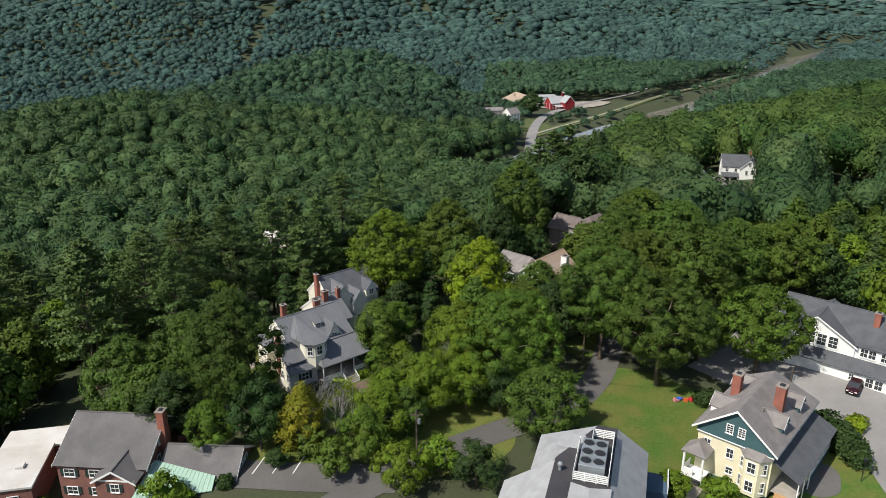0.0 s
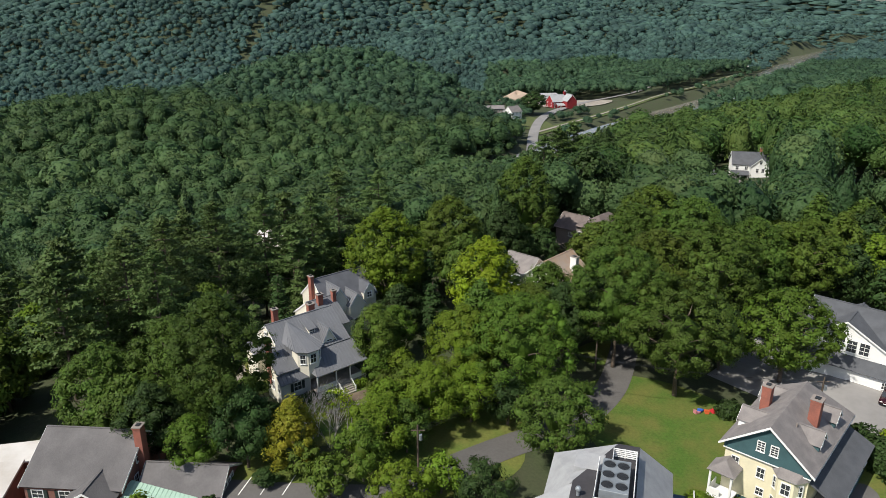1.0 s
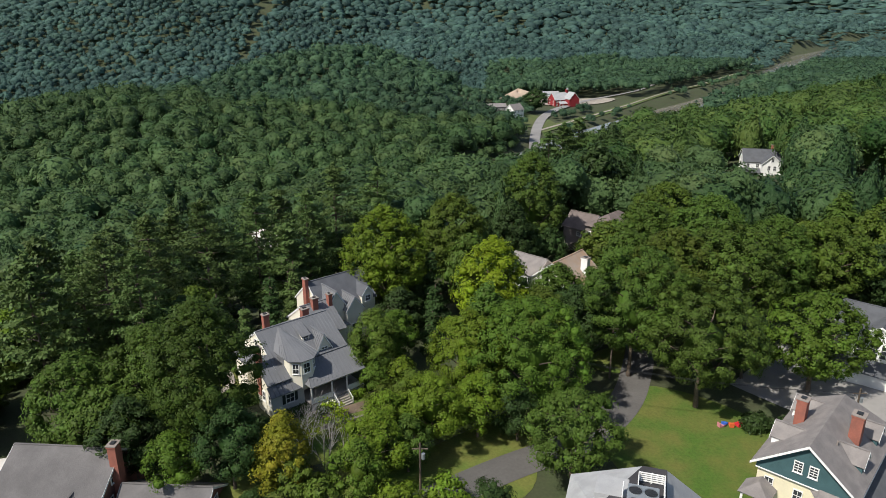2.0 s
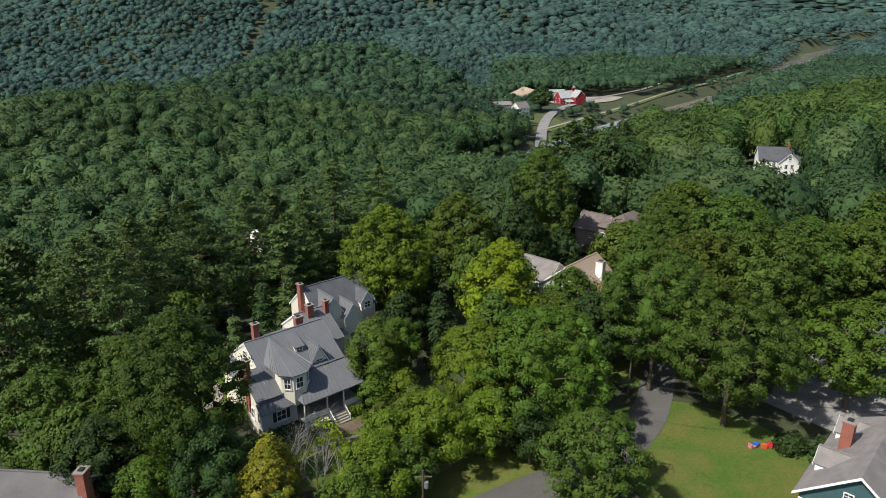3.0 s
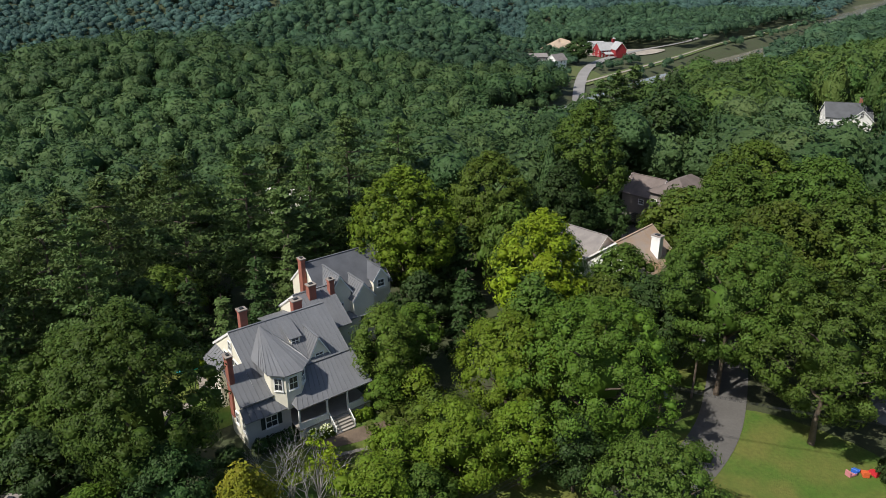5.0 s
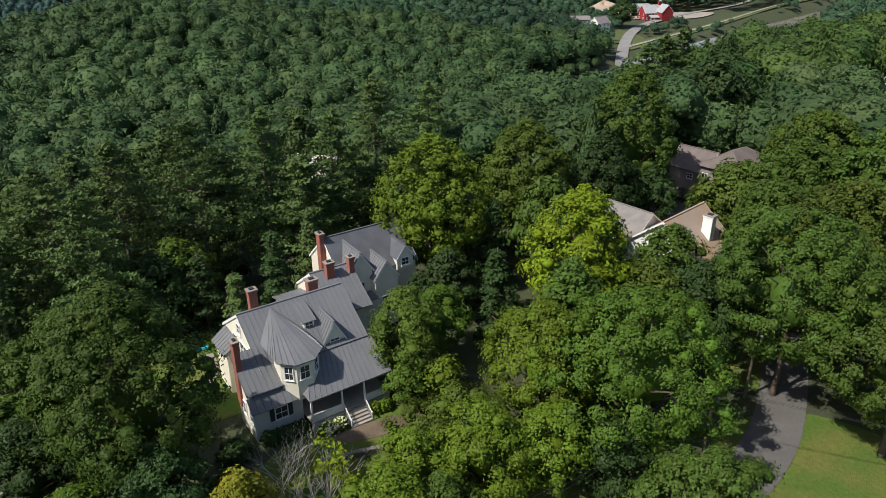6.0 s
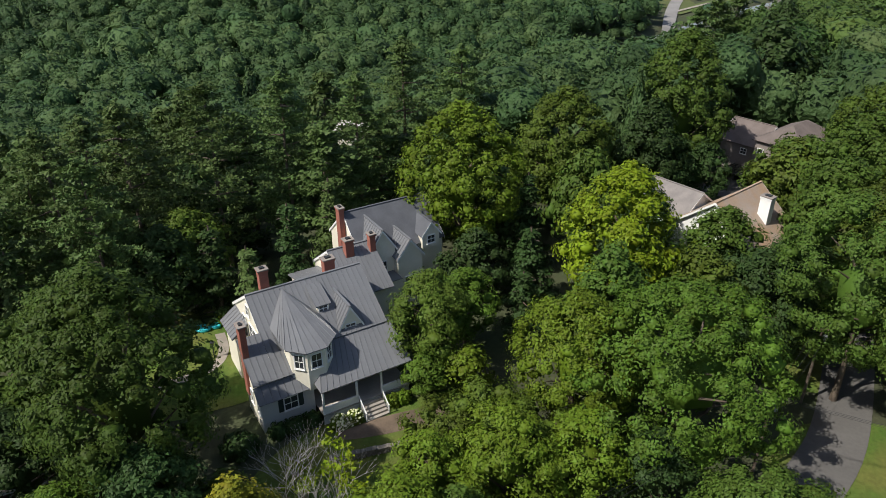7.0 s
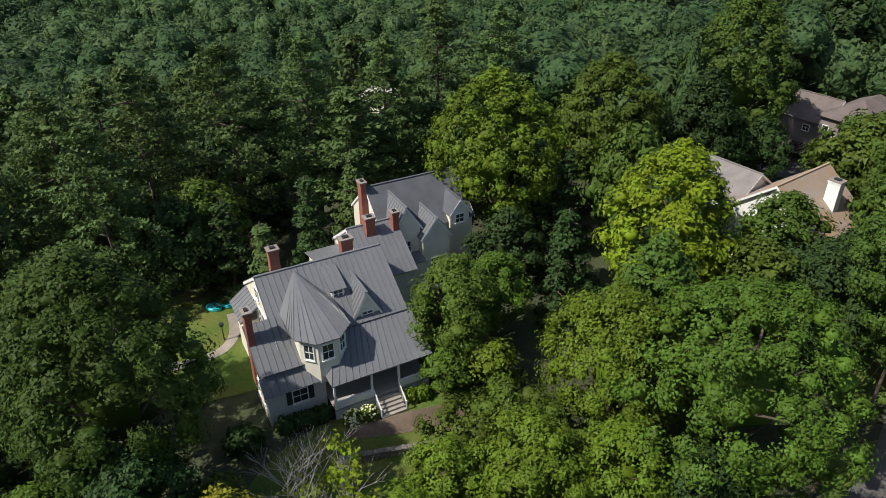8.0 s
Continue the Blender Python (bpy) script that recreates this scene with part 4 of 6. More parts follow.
# the white building by the car park
def white_building():
    ob = thing("building", pose(61, 104, 0, 0, 0, 47.9), "white building with dark shingle roof and rows of windows", "building")
    m = HERE
    gable(ob, m, 0, 9, -6.0, 0, 6.0, -4.3, 7.6, 4.2, 4.2, WHITE, DARK_SHINGLE)
    q = m @ quarter(6.0, 0)
    gable(ob, q, -14, 6.2, -5.0, 0, 5.0, -4.3, 8.2, 4.6, 4.6, WHITE, DARK_SHINGLE)
    walls(ob, q, ((-0.5, -4.3), (-0.5, 5.2), (5.8, 4.4), (5.8, -4.3)), -24, -6.05, WHITE)
    roof(ob, q, ((-24.3, 6.2, 4.35), (-5.9, 6.2, 4.35), (-5.9, -0.6, 5.4), (-24.3, -0.6, 5.4)), DARK_SHINGLE)
    for i in range(6):
        for k in range(2):
            window(ob, pose(0.19, -7.3 - 2.9 * i - 1.15 * k, 3.3, 0, 0, -90), 0.95, 1.3, False, 2, 2)
    for v in (0.6, -1.1, 2.3, -2.8):
        window(ob, pose(-0.01, v, 3.7, 0, 0, -90), 1.3, 1.9, False, 2, 3)
    walls(ob, m, ((-24, -4.3), (-24, 0.55), (8, 0.55), (8, -4.3)), -1.0, -0.02, WHITE, "lower_wall")
    roof(ob, m, ((-1.6, -24.3, 0.45), (-1.6, 8.3, 0.45), (-0.02, 8.3, 2.2), (-0.02, -24.3, 2.2)), DARK_SHINGLE, "lower_roof")
    for v in (-9.0, -10.3, -13.5, -15, -18):
        window(ob, pose(-1.01, v, -0.9, 0, 0, -90), 1.0, 1.5, False, 2, 2)
    window(ob, pose(-1.01, -6.4, -0.7, 0, 0, -90), 0.6, 1.0)
    chimney(ob, m, 4.2, -7.6, 3.5, 9.0, 0.9, 0.9)


# the brick house with its garage
def brick_house():
    ob = thing("house", pose(-49, 81.5, 0, 0, 0, -4), "red brick house with worn grey roof and white windows", "house")
    m = HERE
    g = -5.6
    gable(ob, m, 0.3, 12.0, -6.4, 0, 5.0, g, 4.0, 0.5, 0.5, OLD_BRICK, SHINGLE2)
    for i, u in enumerate((1.9, 5.2)):
        for z in (-0.9, -3.6):
            window(ob, pose(u, -6.41, z), 1.3, 1.05, True, 2, 2)
    q = m @ quarter(9.0, 0)
    gable(ob, q, -8.6, -3.2, -2.5, 0, 2.5, g, 1.5, 0.0, 0.0, OLD_BRICK, SHINGLE2, ends=(True, False))
    cuboid(ob, m, 6.4, 11.6, -8.68, -8.62, -0.25, -0.02, WHITE, "pediment")
    for z in (-1.2, -3.7):
        window(ob, pose(9.0, -8.61, z), 1.0, 1.1, True, 2, 2)
    for v in (-4.6, -2.9):
        window(ob, pose(12.01, v, -1.0, 0, 0, 90), 0.8, 1.3)
    for v in (-1.9, 1.9):
        window(ob, pose(12.01, v, 1.6, 0, 0, 90), 0.9, 1.2)
    chimney(ob, m, 12.4, -1.4, g, 5.6, 0.95, 1.2)
    # garage wing
    gable(ob, m, 13.4, 23.0, -5.6, -2.2, 1.4, g, 1.1, -1.2, -1.2, OLD_BRICK, SHINGLE2)
    for v in (-3.2, -2.2, -1.2):
        window(ob, pose(23.01, v, -1.4, 0, 0, 90), 0.75, 1.2)
    cuboid(ob, m, 23.0, 23.06, -4.2, -0.4, g + 0.3, -2.9, WHITE, "garage_door")
    walls(ob, m, ((-9.0, g), (-9.0, -2.3), (-6.0, -2.3), (-6.0, g)), 12.2, 17.0, OLD_BRICK, "porch_wall")
    roof(ob, m, ((11.4, -10.2, -1.95), (20.8, -7.6, -1.75), (20.6, -5.6, -1.0), (12.2, -4.2, -0.1)), COPPER, "green_roof", 0.6)
    window(ob, pose(14.0, -9.01, -3.4), 1.2, 1.0)
    # flat-roofed wings with white membrane
    w = thing("building", pose(-51.5, 79.0, 0, 0, 0, 12), "low brick wing with flat white membrane roof", "building")
    cuboid(w, m, -16, -1.2, -6.0, 3.2, -6, -1.6, OLD_BRICK, "wall")
    cuboid(w, m, -16.2, -1.0, -6.2, 3.4, -1.6, -1.3, MEMBRANE, "roof", "white membrane roof with patches")
    cuboid(w, m, -4.2, -3.2, -2.2, -1.2, -1.3, -0.9, MEMBRANE, "roof_hatch")
    cuboid(w, m, -8, 1.5, 3.6, 8.0, -6, -2.0, OLD_BRICK, "wall")
    cuboid(w, m, -8.2, 1.7, 3.5, 8.2, -2.0, -1.75, MEMBRANE, "roof")
    window(w, pose(-3.5, -6.01, -3.2), 1.2, 1.2)


# the house with cooling plant on its roof
def plant_house():
    ob = thing("building", pose(17.5, 61.1, 0, 0, 0, 72.7), "pale-roofed building with cooling plant on its flat roof", "building")
    m = HERE
    walls(ob, m, ((-3.2, -3.9), (-3.2, 3.8), (8.8, 3.8), (8.8, -3.9)), -14, 11.6, WHITE)
    roof(ob, m, ((-14, -3.8, 3.9), (12.9, -3.8, 3.9), (10.8, 0, 7.9), (-14, 0, 7.9)), PALE_SHINGLE)
    roof(ob, m, ((12.9, -3.8, 3.9), (12.9, 9.3, 3.9), (10.8, 2.3, 7.9), (10.8, 0, 7.9)), PALE_SHINGLE)
    roof(ob, m, ((12.9, 9.3, 3.9), (2.7, 9.3, 3.9), (3.1, 6.2, 7.9), (10.8, 2.3, 7.9)), PALE_SHINGLE)
    roof(ob, m, ((2.7, 11.8, 3.9), (-14, 11.8, 3.9), (-14, 6.2, 7.9), (2.7, 6.2, 7.9)), PALE_SHINGLE)
    bm = bmesh.new()
    slab(bm, m, ((-14, 0, 7.95), (10.8, 0, 7.95), (10.8, 2.3, 7.95), (3.1, 6.2, 7.95), (-14, 6.2, 7.95)), 0.3)
    part("flat_roof", bm, TARROOF, ob, "black flat roof membrane")
    cuboid(ob, m, 5.4, 8.2, 3.4, 6.4, 5.0, 8.0, PALE_SHINGLE, "dormer")
    roof(ob, m, ((-6, -0.2, 7.92), (-0.6, -0.2, 7.92), (-1.6, 2.0, 8.3), (-6, 2.0, 8.3)), PALE_SHINGLE, "hip_roof")
    roof(ob, m, ((-6, 4.2, 7.92), (-0.6, 4.2, 7.92), (-1.6, 2.0, 8.3), (-6, 2.0, 8.3))[::-1], PALE_SHINGLE, "hip_roof")
    # louvred screen
    def screen(u0, v0, u1, v1):
        n = 5
        L = math.hypot(u1 - u0, v1 - v0)
        q = pose(u0, v0, 0, 0, 0, math.degrees(math.atan2(v1 - v0, u1 - u0)))
        k = max(2, round(L / 1.4))
        for i in range(k + 1):
            cuboid(ob, q, L * i / k - 0.05, L * i / k + 0.05, -0.05, 0.05, 7.96, 9.15, WHITE, "screen_post")
        for i in range(n):
            cuboid(ob, q, 0, L, -0.03, 0.03, 8.1 + 0.22 * i, 8.23 + 0.22 * i, WHITE, "screen_slat")
    for s in ((-0.3, 0.25, -0.3, 3.9), (-0.3, 0.25, 8.2, 0.25), (8.2, 0.25, 8.2, 2.6), (-0.3, 3.9, 6.2, 3.9), (6.2, 2.6, 8.2, 2.6)):
        screen(*s)
    cu = thing("cooling_unit", pose(17.5, 61.1, 0, 0, 0, 72.7), "grey steel rooftop cooling unit with six fans", "cooling unit")
    cuboid(cu, m, 0.7, 5.9, 0.75, 3.5, 8.0, 9.3, STEEL, "cabinet")
    for i in range(3):
        for k in range(2):
            c = pose(1.65 + 1.65 * i, 1.45 + 1.35 * k, 9.3)
            bm = bmesh.new()
            bmesh.ops.create_cone(bm, segments=20, radius1=0.60, radius2=0.58, depth=0.12, cap_ends=False, matrix=c)
            bmesh.ops.create_cone(bm, segments=20, radius1=0.64, radius2=0.64, depth=0.04, cap_ends=False, matrix=c @ pose(0, 0, 0.05))
            f = part("fan_ring", bm, STEEL, cu)
            bm = bmesh.new()
            bmesh.ops.create_circle(bm, cap_ends=True, segments=20, radius=0.58, matrix=c @ pose(0, 0, 0.005))
            part("fan_well", bm, DARKMETAL, f)
            bm = bmesh.new()
            for b in range(5):
                slab(bm, c @ pose(0, 0, 0.04, 0, 0, 72 * b), ((0.06, -0.05, 0), (0.52, -0.09, 0.03), (0.52, 0.09, -0.02), (0.06, 0.05, 0)), 0.01)
            part("fan_blade", bm, DARKMETAL, f)
    vent = thing("roof_vent", pose(12.6, 63.6, 8.0), "round grey metal roof vent", "vent")
    bm = bmesh.new()
    bmesh.ops.create_cone(bm, cap_ends=True, segments=14, radius1=0.18, radius2=0.16, depth=0.6, matrix=pose(0, 0, 0.3))
    bmesh.ops.create_uvsphere(bm, u_segments=12, v_segments=8, radius=0.3, matrix=pose(0, 0, 0.75))
    part("cowl", bm, STEEL, vent)
    cuboid(ob, m, 11.7, 15.5, -6.5, -3.3, -3.6, -0.6, BLUEDECK, "side_deck")
    cuboid(ob, m, 11.7, 15.5, -6.5, -6.4, -0.58, 0.4, WHITE, "railing")


# the white gabled house with a weathered roof, and the taupe house behind it
def small_houses():
    ob = thing("house", pose(17.9, 127.4, 0, 0, 0, 47.9), "white gabled house with weathered brown shingle roof", "house")
    gable(ob, HERE, 0.3, 9.3, -5.2, 0, 5.2, -2.5, 8.5, 4.3, 4.3, WHITE, RUST_SHINGLE)
    chimney(ob, HERE, 5.6, -3.1, 4.0, 8.8, 1.0, 1.3, WHITE)
    for v in (-2.2, 0, 2.2):
        window(ob, pose(0.29, v, 1.6, 0, 0, -90), 0.9, 1.4)
    window(ob, pose(0.29, 0, 5.2, 0, 0, -90), 0.9, 1.2)
    gable(ob, HERE @ quarter(6.0, 0), 5.3, 12, -3.2, 0, 3.2, -2.5, 6.3, 4.0, 4.0, WHITE, SHINGLE)
    ob = thing("house", pose(32.9, 159.5, 0, 0, 0, 47.9), "taupe wooden house with brown roof and white windows", "house")
    walls(ob, HERE, ((-4.6, -2.0), (-4.6, 5.4), (2.4, 5.4), (2.4, -2.0)), -1.8, 9, TAUPE)
    e = [(-2.3, -5.1, 5.3), (9.5, -5.1, 5.3), (9.5, 2.9, 5.3), (-2.3, 2.9, 5.3)]
    r0, r1 = (1.7, -1.1, 7.6), (6, -1.1, 7.6)
    for c in ((e[0], e[1], r1, r0), (e[2], e[3], r0, r1), (e[3], e[0], r0), (e[1], e[2], r1)):
        roof(ob, HERE, c, BROWN_SHINGLE)
    for v, z, w in ((-2.8, 3.6, 1.5), (-2.8, 0.6, 1.6), (-0.2, 2.4, 0.8), (1.4, 3.6, 0.8)):
        window(ob, pose(-1.81, v, z, 0, 0, -90), w, 1.5 if w > 1 else 0.8, False, 2, 1)
    for u in (0.5, 3.5, 6.5):
        window(ob, pose(u, -4.61, 3.4), 1.0, 1.4)
    gable(ob, HERE @ quarter(3.5, 0), 2.5, 9, -3.4, 0, 3.4, -2.0, 6.2, 3.6, 3.6, TAUPE, BROWN_SHINGLE)
    window(ob, pose(0.09, 5.0, 2.2, 0, 0, -90), 0.9, 0.8)
    pg = thing("pergola", pose(28.8, 160.5, land_at(29, 160), 0, 0, 47.9), "dark wooden pergola over a paved terrace", "pergola")
    for u in (-2, 2):
        for v in (-2, 2):
            cuboid(pg, HERE, u - 0.08, u + 0.08, v - 0.08, v + 0.08, -1, 2.5, DARKMETAL, "post")
    for i in range(9):
        cuboid(pg, HERE, -2.4, 2.4, -2.2 + 0.55 * i - 0.04, -2.2 + 0.55 * i + 0.04, 2.5, 2.68, DARKMETAL, "slat")


def far_house(x, y, turn, w, d, h, rise, wall, top, label, base=None, porch=False):
    z = land_at(x, y) if base is None else base
    ob = thing("house", pose(x, y, z, 0, 0, turn), label, "house")
    gable(ob, HERE, 0, w, -d / 2, 0, d / 2, -2, h + rise, h, h, wall, top)
    n = max(2, int(w / 2.6))
    for i in range(n):
        for zz in ((h * 0.28, h * 0.74) if h > 4.5 else (h * 0.5,)):
            window(ob, pose(w * (i + 0.5) / n, -d / 2 - 0.01, zz), 0.9, 1.3)
    for v in (-d / 4, d / 4):
        for zz in ((h * 0.28, h * 0.74) if h > 4.5 else (h * 0.5,)):
            window(ob, pose(-0.01, v, zz, 0, 0, -90), 0.9, 1.3)
    return ob


def far_houses():
    h = far_house(102, 253, -14, 12, 9, 5.8, 3.4, WHITE, DARK_SHINGLE, "white two-storey house with dark roof among trees")
    gable(h, HERE @ quarter(8.5, 0), -7.5, 0, -3.0, 0, 3.0, -2, 8.6, 5.8, 5.8, WHITE, DARK_SHINGLE, ends=(True, False))
    for u in (7.6, 9.4):
        window(h, pose(u, -7.51, 4.2), 0.8, 1.4)
    window(h, pose(8.5, -7.51, 7.0), 0.8, 1.2)
    roof(h, HERE, ((-0.5, -7.4, 2.4), (5.4, -7.4, 2.4), (5.4, -4.5, 3.4), (-0.5, -4.5, 3.4)), DARK_SHINGLE, "porch_roof")
    for u in (0, 2.5, 5):
        cuboid(h, HERE, u - 0.1, u + 0.1, -7.2, -7.0, -1, 2.35, WHITE, "porch_post")
    chimney(h, HERE, 9.5, 1.0, 7.5, 10.6, 0.8, 0.8)
    far_house(150, 318, 30, 9, 8, 5.5, 4.0, CREAM, SHINGLE, "cream gabled house half hidden by trees")
    far_house(90, 252, 15, 6, 5, 2.6, 1.8, WHITE, DARK_SHINGLE, "small white garage with dark roof")
    far_house(84, 218, 40, 8, 7, 4.0, 2.2, TAUPE, SHINGLE, "low house with grey shingle roof")
    far_house(-60, 226, -10, 13, 8, 3.4, 1.6, CREAM, MEMBRANE, "low building with white roof below the slope", base=land_at(-53, 226) + 3.5)
    far_house(-100, 178, 20, 8, 7, 5, 2.2, WHITE, PALE_SHINGLE, "white house with pale roof hidden in trees")
    # riverside hamlet
    b = far_house(88, 596, 20, 18, 12, 5.5, 5.0, RED_PAINT, PALE_SHINGLE, "red barn with pale roof by the river road")
    gable(b, HERE @ quarter(13.5, 0), -13, -4, -4.5, 0, 4.5, -2, 11.5, 6.5, 6.5, RED_PAINT, PALE_SHINGLE)
    cuboid(b, HERE, 12.6, 14.4, -0.9, 0.9, 10, 12.8, RED_PAINT, "cupola")
    roof(b, HERE, ((12.0, -1.4, 12.8), (15.0, -1.4, 12.8), (13.5, 0, 14.2)), PALE_SHINGLE, "cupola_roof")
    roof(b, HERE, ((2, -11, 2.8), (10, -11, 2.8), (10, -7, 4.2), (2, -7, 4.2)), PALE_SHINGLE, "porch_roof")
    far_house(64, 652, 12, 40, 12, 4.5, 1.5, WHITE, PALE_SHINGLE, "long white shed with pale metal roof")
    far_house(46, 512, 40, 10, 8, 5.5, 3.5, WHITE, SHINGLE, "white wooden house beside the road bend")
    far_house(28, 524, 10, 16, 9, 3.2, 1.8, TAUPE, SHINGLE, "low dark garage with grey roof")
    far_house(392, 985, 25, 26, 12, 4, 2, WHITE, MEMBRANE, "white roofed building on the river bank")
    far_house(-320, 1010, 10, 20, 12, 5, 3, WHITE, PALE_SHINGLE, "white house far off in the woods")
    far_house(560, 1700, 10, 26, 14, 6, 3, WHITE, PALE_SHINGLE, "white house far off on a hill")


grey_house()
yellow_house()
white_building()
brick_house()
plant_house()
small_houses()
far_houses()


# lawns, drives and paths
patch("lawn", 32, 90, 13, 16, 30, GRASS, 0.05, "sunny mown lawn with worn dry spots", seed=3)
patch("lawn", -1, 86, 13, 10, 40, GRASS, 0.05, "mown verge shaded by trees", seed=4)
patch("lawn", -12, 94, 13, 6, 38, GRASS, 0.05, "front lawn below the porch", seed=5)
patch("lawn", -34, 106, 9, 11, 20, GRASS, 0.05, "side lawn with a curved path", seed=6)
patch("lawn", 50, 76, 16, 16, 20, GRASS, 0.05, "lawn strip beside the car park", seed=7)
patch("lawn", -22, 80, 9, 4, 10, GRASS, 0.05, "rough grass edge by the parking place", seed=8)
patch("lawn", 27, 113, 5, 4, 20, GRASS, 0.05, "small sunlit patch of dry grass", seed=9)
patch("lawn", 122, 204, 14, 10, 20, GRASS, 0.1, "distant sunlit lawn between trees", seed=10)
patch("bed", -12.4, 97.8, 5.6, 1.1, 30, MULCH, 0.09, "red-brown mulch bed before the porch", "flower bed", seed=11)
DRIVE = ((34, 126), (30, 113), (25.5, 101.5), (18, 92), (8, 86.5), (-3, 78.5), (-12, 71), (-20, 60))
ribbon("road", DRIVE, 4.6, ASPHALT, 0.1, "grey asphalt lane curving between trees", step=2)
ribbon("drive", ((-30, 76.0), (-18, 74.4), (-6, 74.6)), 5.6, ASPHALT, 0.08, "asphalt parking place with white lines", step=2)
ribbon("car_park", ((48, 112), (56, 103), (66, 94), (76, 85), (88, 74)), 17, PALE_ASPHALT, 0.08, "worn grey asphalt car park", step=2)
ribbon("drive", ((66, 96), (62, 84), (60, 70), (58, 55)), 8, PALE_ASPHALT, 0.10, "asphalt drive along the lawn", step=2)
patch("drive", 49.5, 77, 4.2, 2.4, 48, ASPHALT, 0.1, "small asphalt parking bay", "drive", seed=13)
ribbon("path", ((-36.5, 98.6), (-33.6, 100.6), (-32.3, 101.2), (-31.4, 102.4), (-31.5, 104.6), (-32.7, 106.7), (-33.8, 108.2)), 1.0, GRAVEL, 0.09, "pale curved garden path", category="path", step=0.6)
ribbon("path", ((29.0, 70.5), (31, 73), (33, 75.5)), 1.2, GRAVEL, 0.09, "pale concrete path to the porch", category="path", step=0.6)
patch("terrace", 29, 160, 6, 5, 40, ASPHALT, 0.1, "grey paved terrace", "terrace", seed=14)
for i in range(4):
    a = (-27.0 + 2.6 * i, 75.2)
    ribbon("parking_line", (a, (a[0] + 0.8, a[1] + 3.6)), 0.12, WHITE, 0.12, "white painted parking line", category="road marking", step=0.6)

# valley: road, river path, clearings
ribbon("river_bank", TOWPATH, 9, MEADOW, 0.6, "grassy river bank", category="bank", step=12)
ribbon("river_path", TOWPATH, 2.2, GRAVEL, 1.0, "pale gravel path on the river bank", category="path", step=12)
ribbon("river_road", RIVER_ROAD, 6.5, PALE_ASPHALT, 1.0, "grey country road in the valley", step=12)
patch("yard", 112, 622, 40, 24, 30, GRAVEL, 0.7, "gravel yard round the red barn", "yard", seed=15)
patch("yard", 62, 640, 26, 26, 0, SANDSOIL, 0.6, "bare sandy yard", "yard", seed=16)
patch("clearing", 4, 760, 24, 30, 0, ORANGESOIL, 1.0, "bare orange earth clearing", "clearing", seed=17)
patch("clearing", 60, 505, 16, 24, 0, MEADOW, 0.6, "grass beside the road bend", "clearing", seed=19)


def sand_pile():
    rng = np.random.default_rng(3)
    a, r = np.meshgrid(np.linspace(0, 2 * np.pi, 33)[:-1], np.linspace(0, 1, 9))
    x, y = r * np.cos(a) * 22, r * np.sin(a) * 14
    z = 7 * (1 - r) ** 0.9 * (1 + 0.25 * np.sin(2 * a + 1)) + rng.uniform(-0.2, 0.2, r.shape) * (1 - r)
    X, Y = 66 + x, 652 + y
    v = np.c_[X.ravel(), Y.ravel(), (land(X, Y) + z + 0.2).ravel()]
    k = np.arange(9 * 32).reshape(9, 32)
    k2 = np.roll(k, -1, 1)
    f = np.stack([k[:-1], k[1:], k2[1:], k2[:-1]], -1).reshape(-1, 4)
    tagged(link_mesh("sand_pile", mesh_from("sand_pile", v, [f], [SANDSOIL], smooth=True)), "large heap of pale sand in a yard", "sand heap")


sand_pile()


# low stone wall below the porch
def stone_wall():
    rng = random.Random(4)
    ob = thing("garden_wall", pose(0, 0, 0), "low dry fieldstone wall at the lawn's edge", "wall")
    meshes = []
    for k in range(4):
        bm = bmesh.new()
        bmesh.ops.create_cube(bm, size=1.0)
        for v in bm.verts:
            v.co *= rng.uniform(0.85, 1.1)
        bmesh.ops.bevel(bm, geom=bm.edges[:], offset=0.12, segments=1, affect="EDGES")
        me = bpy.data.meshes.new("stone")
        bm.to_mesh(me)
        bm.free()
        me.materials.append(STONE)
        meshes.append(me)
    a, b = Vector((-16.6, 92.2)), Vector((-6.4, 97.2))
    n = 26
    for row in range(3):
        for i in range(n):
            p = a.lerp(b, (i + 0.5 * (row % 2)) / n)
            s = link_mesh("stone", meshes[rng.randrange(4)], ob)
            s.matrix_basis = pose(p.x, p.y, land_at(p.x, p.y) + 0.12 + 0.22 * row, rng.uniform(-8, 8), rng.uniform(-8, 8), 26 + rng.uniform(-12, 12)) @ Matrix.Diagonal((rng.uniform(0.36, 0.5), rng.uniform(0.4, 0.55), rng.uniform(0.2, 0.28), 1))


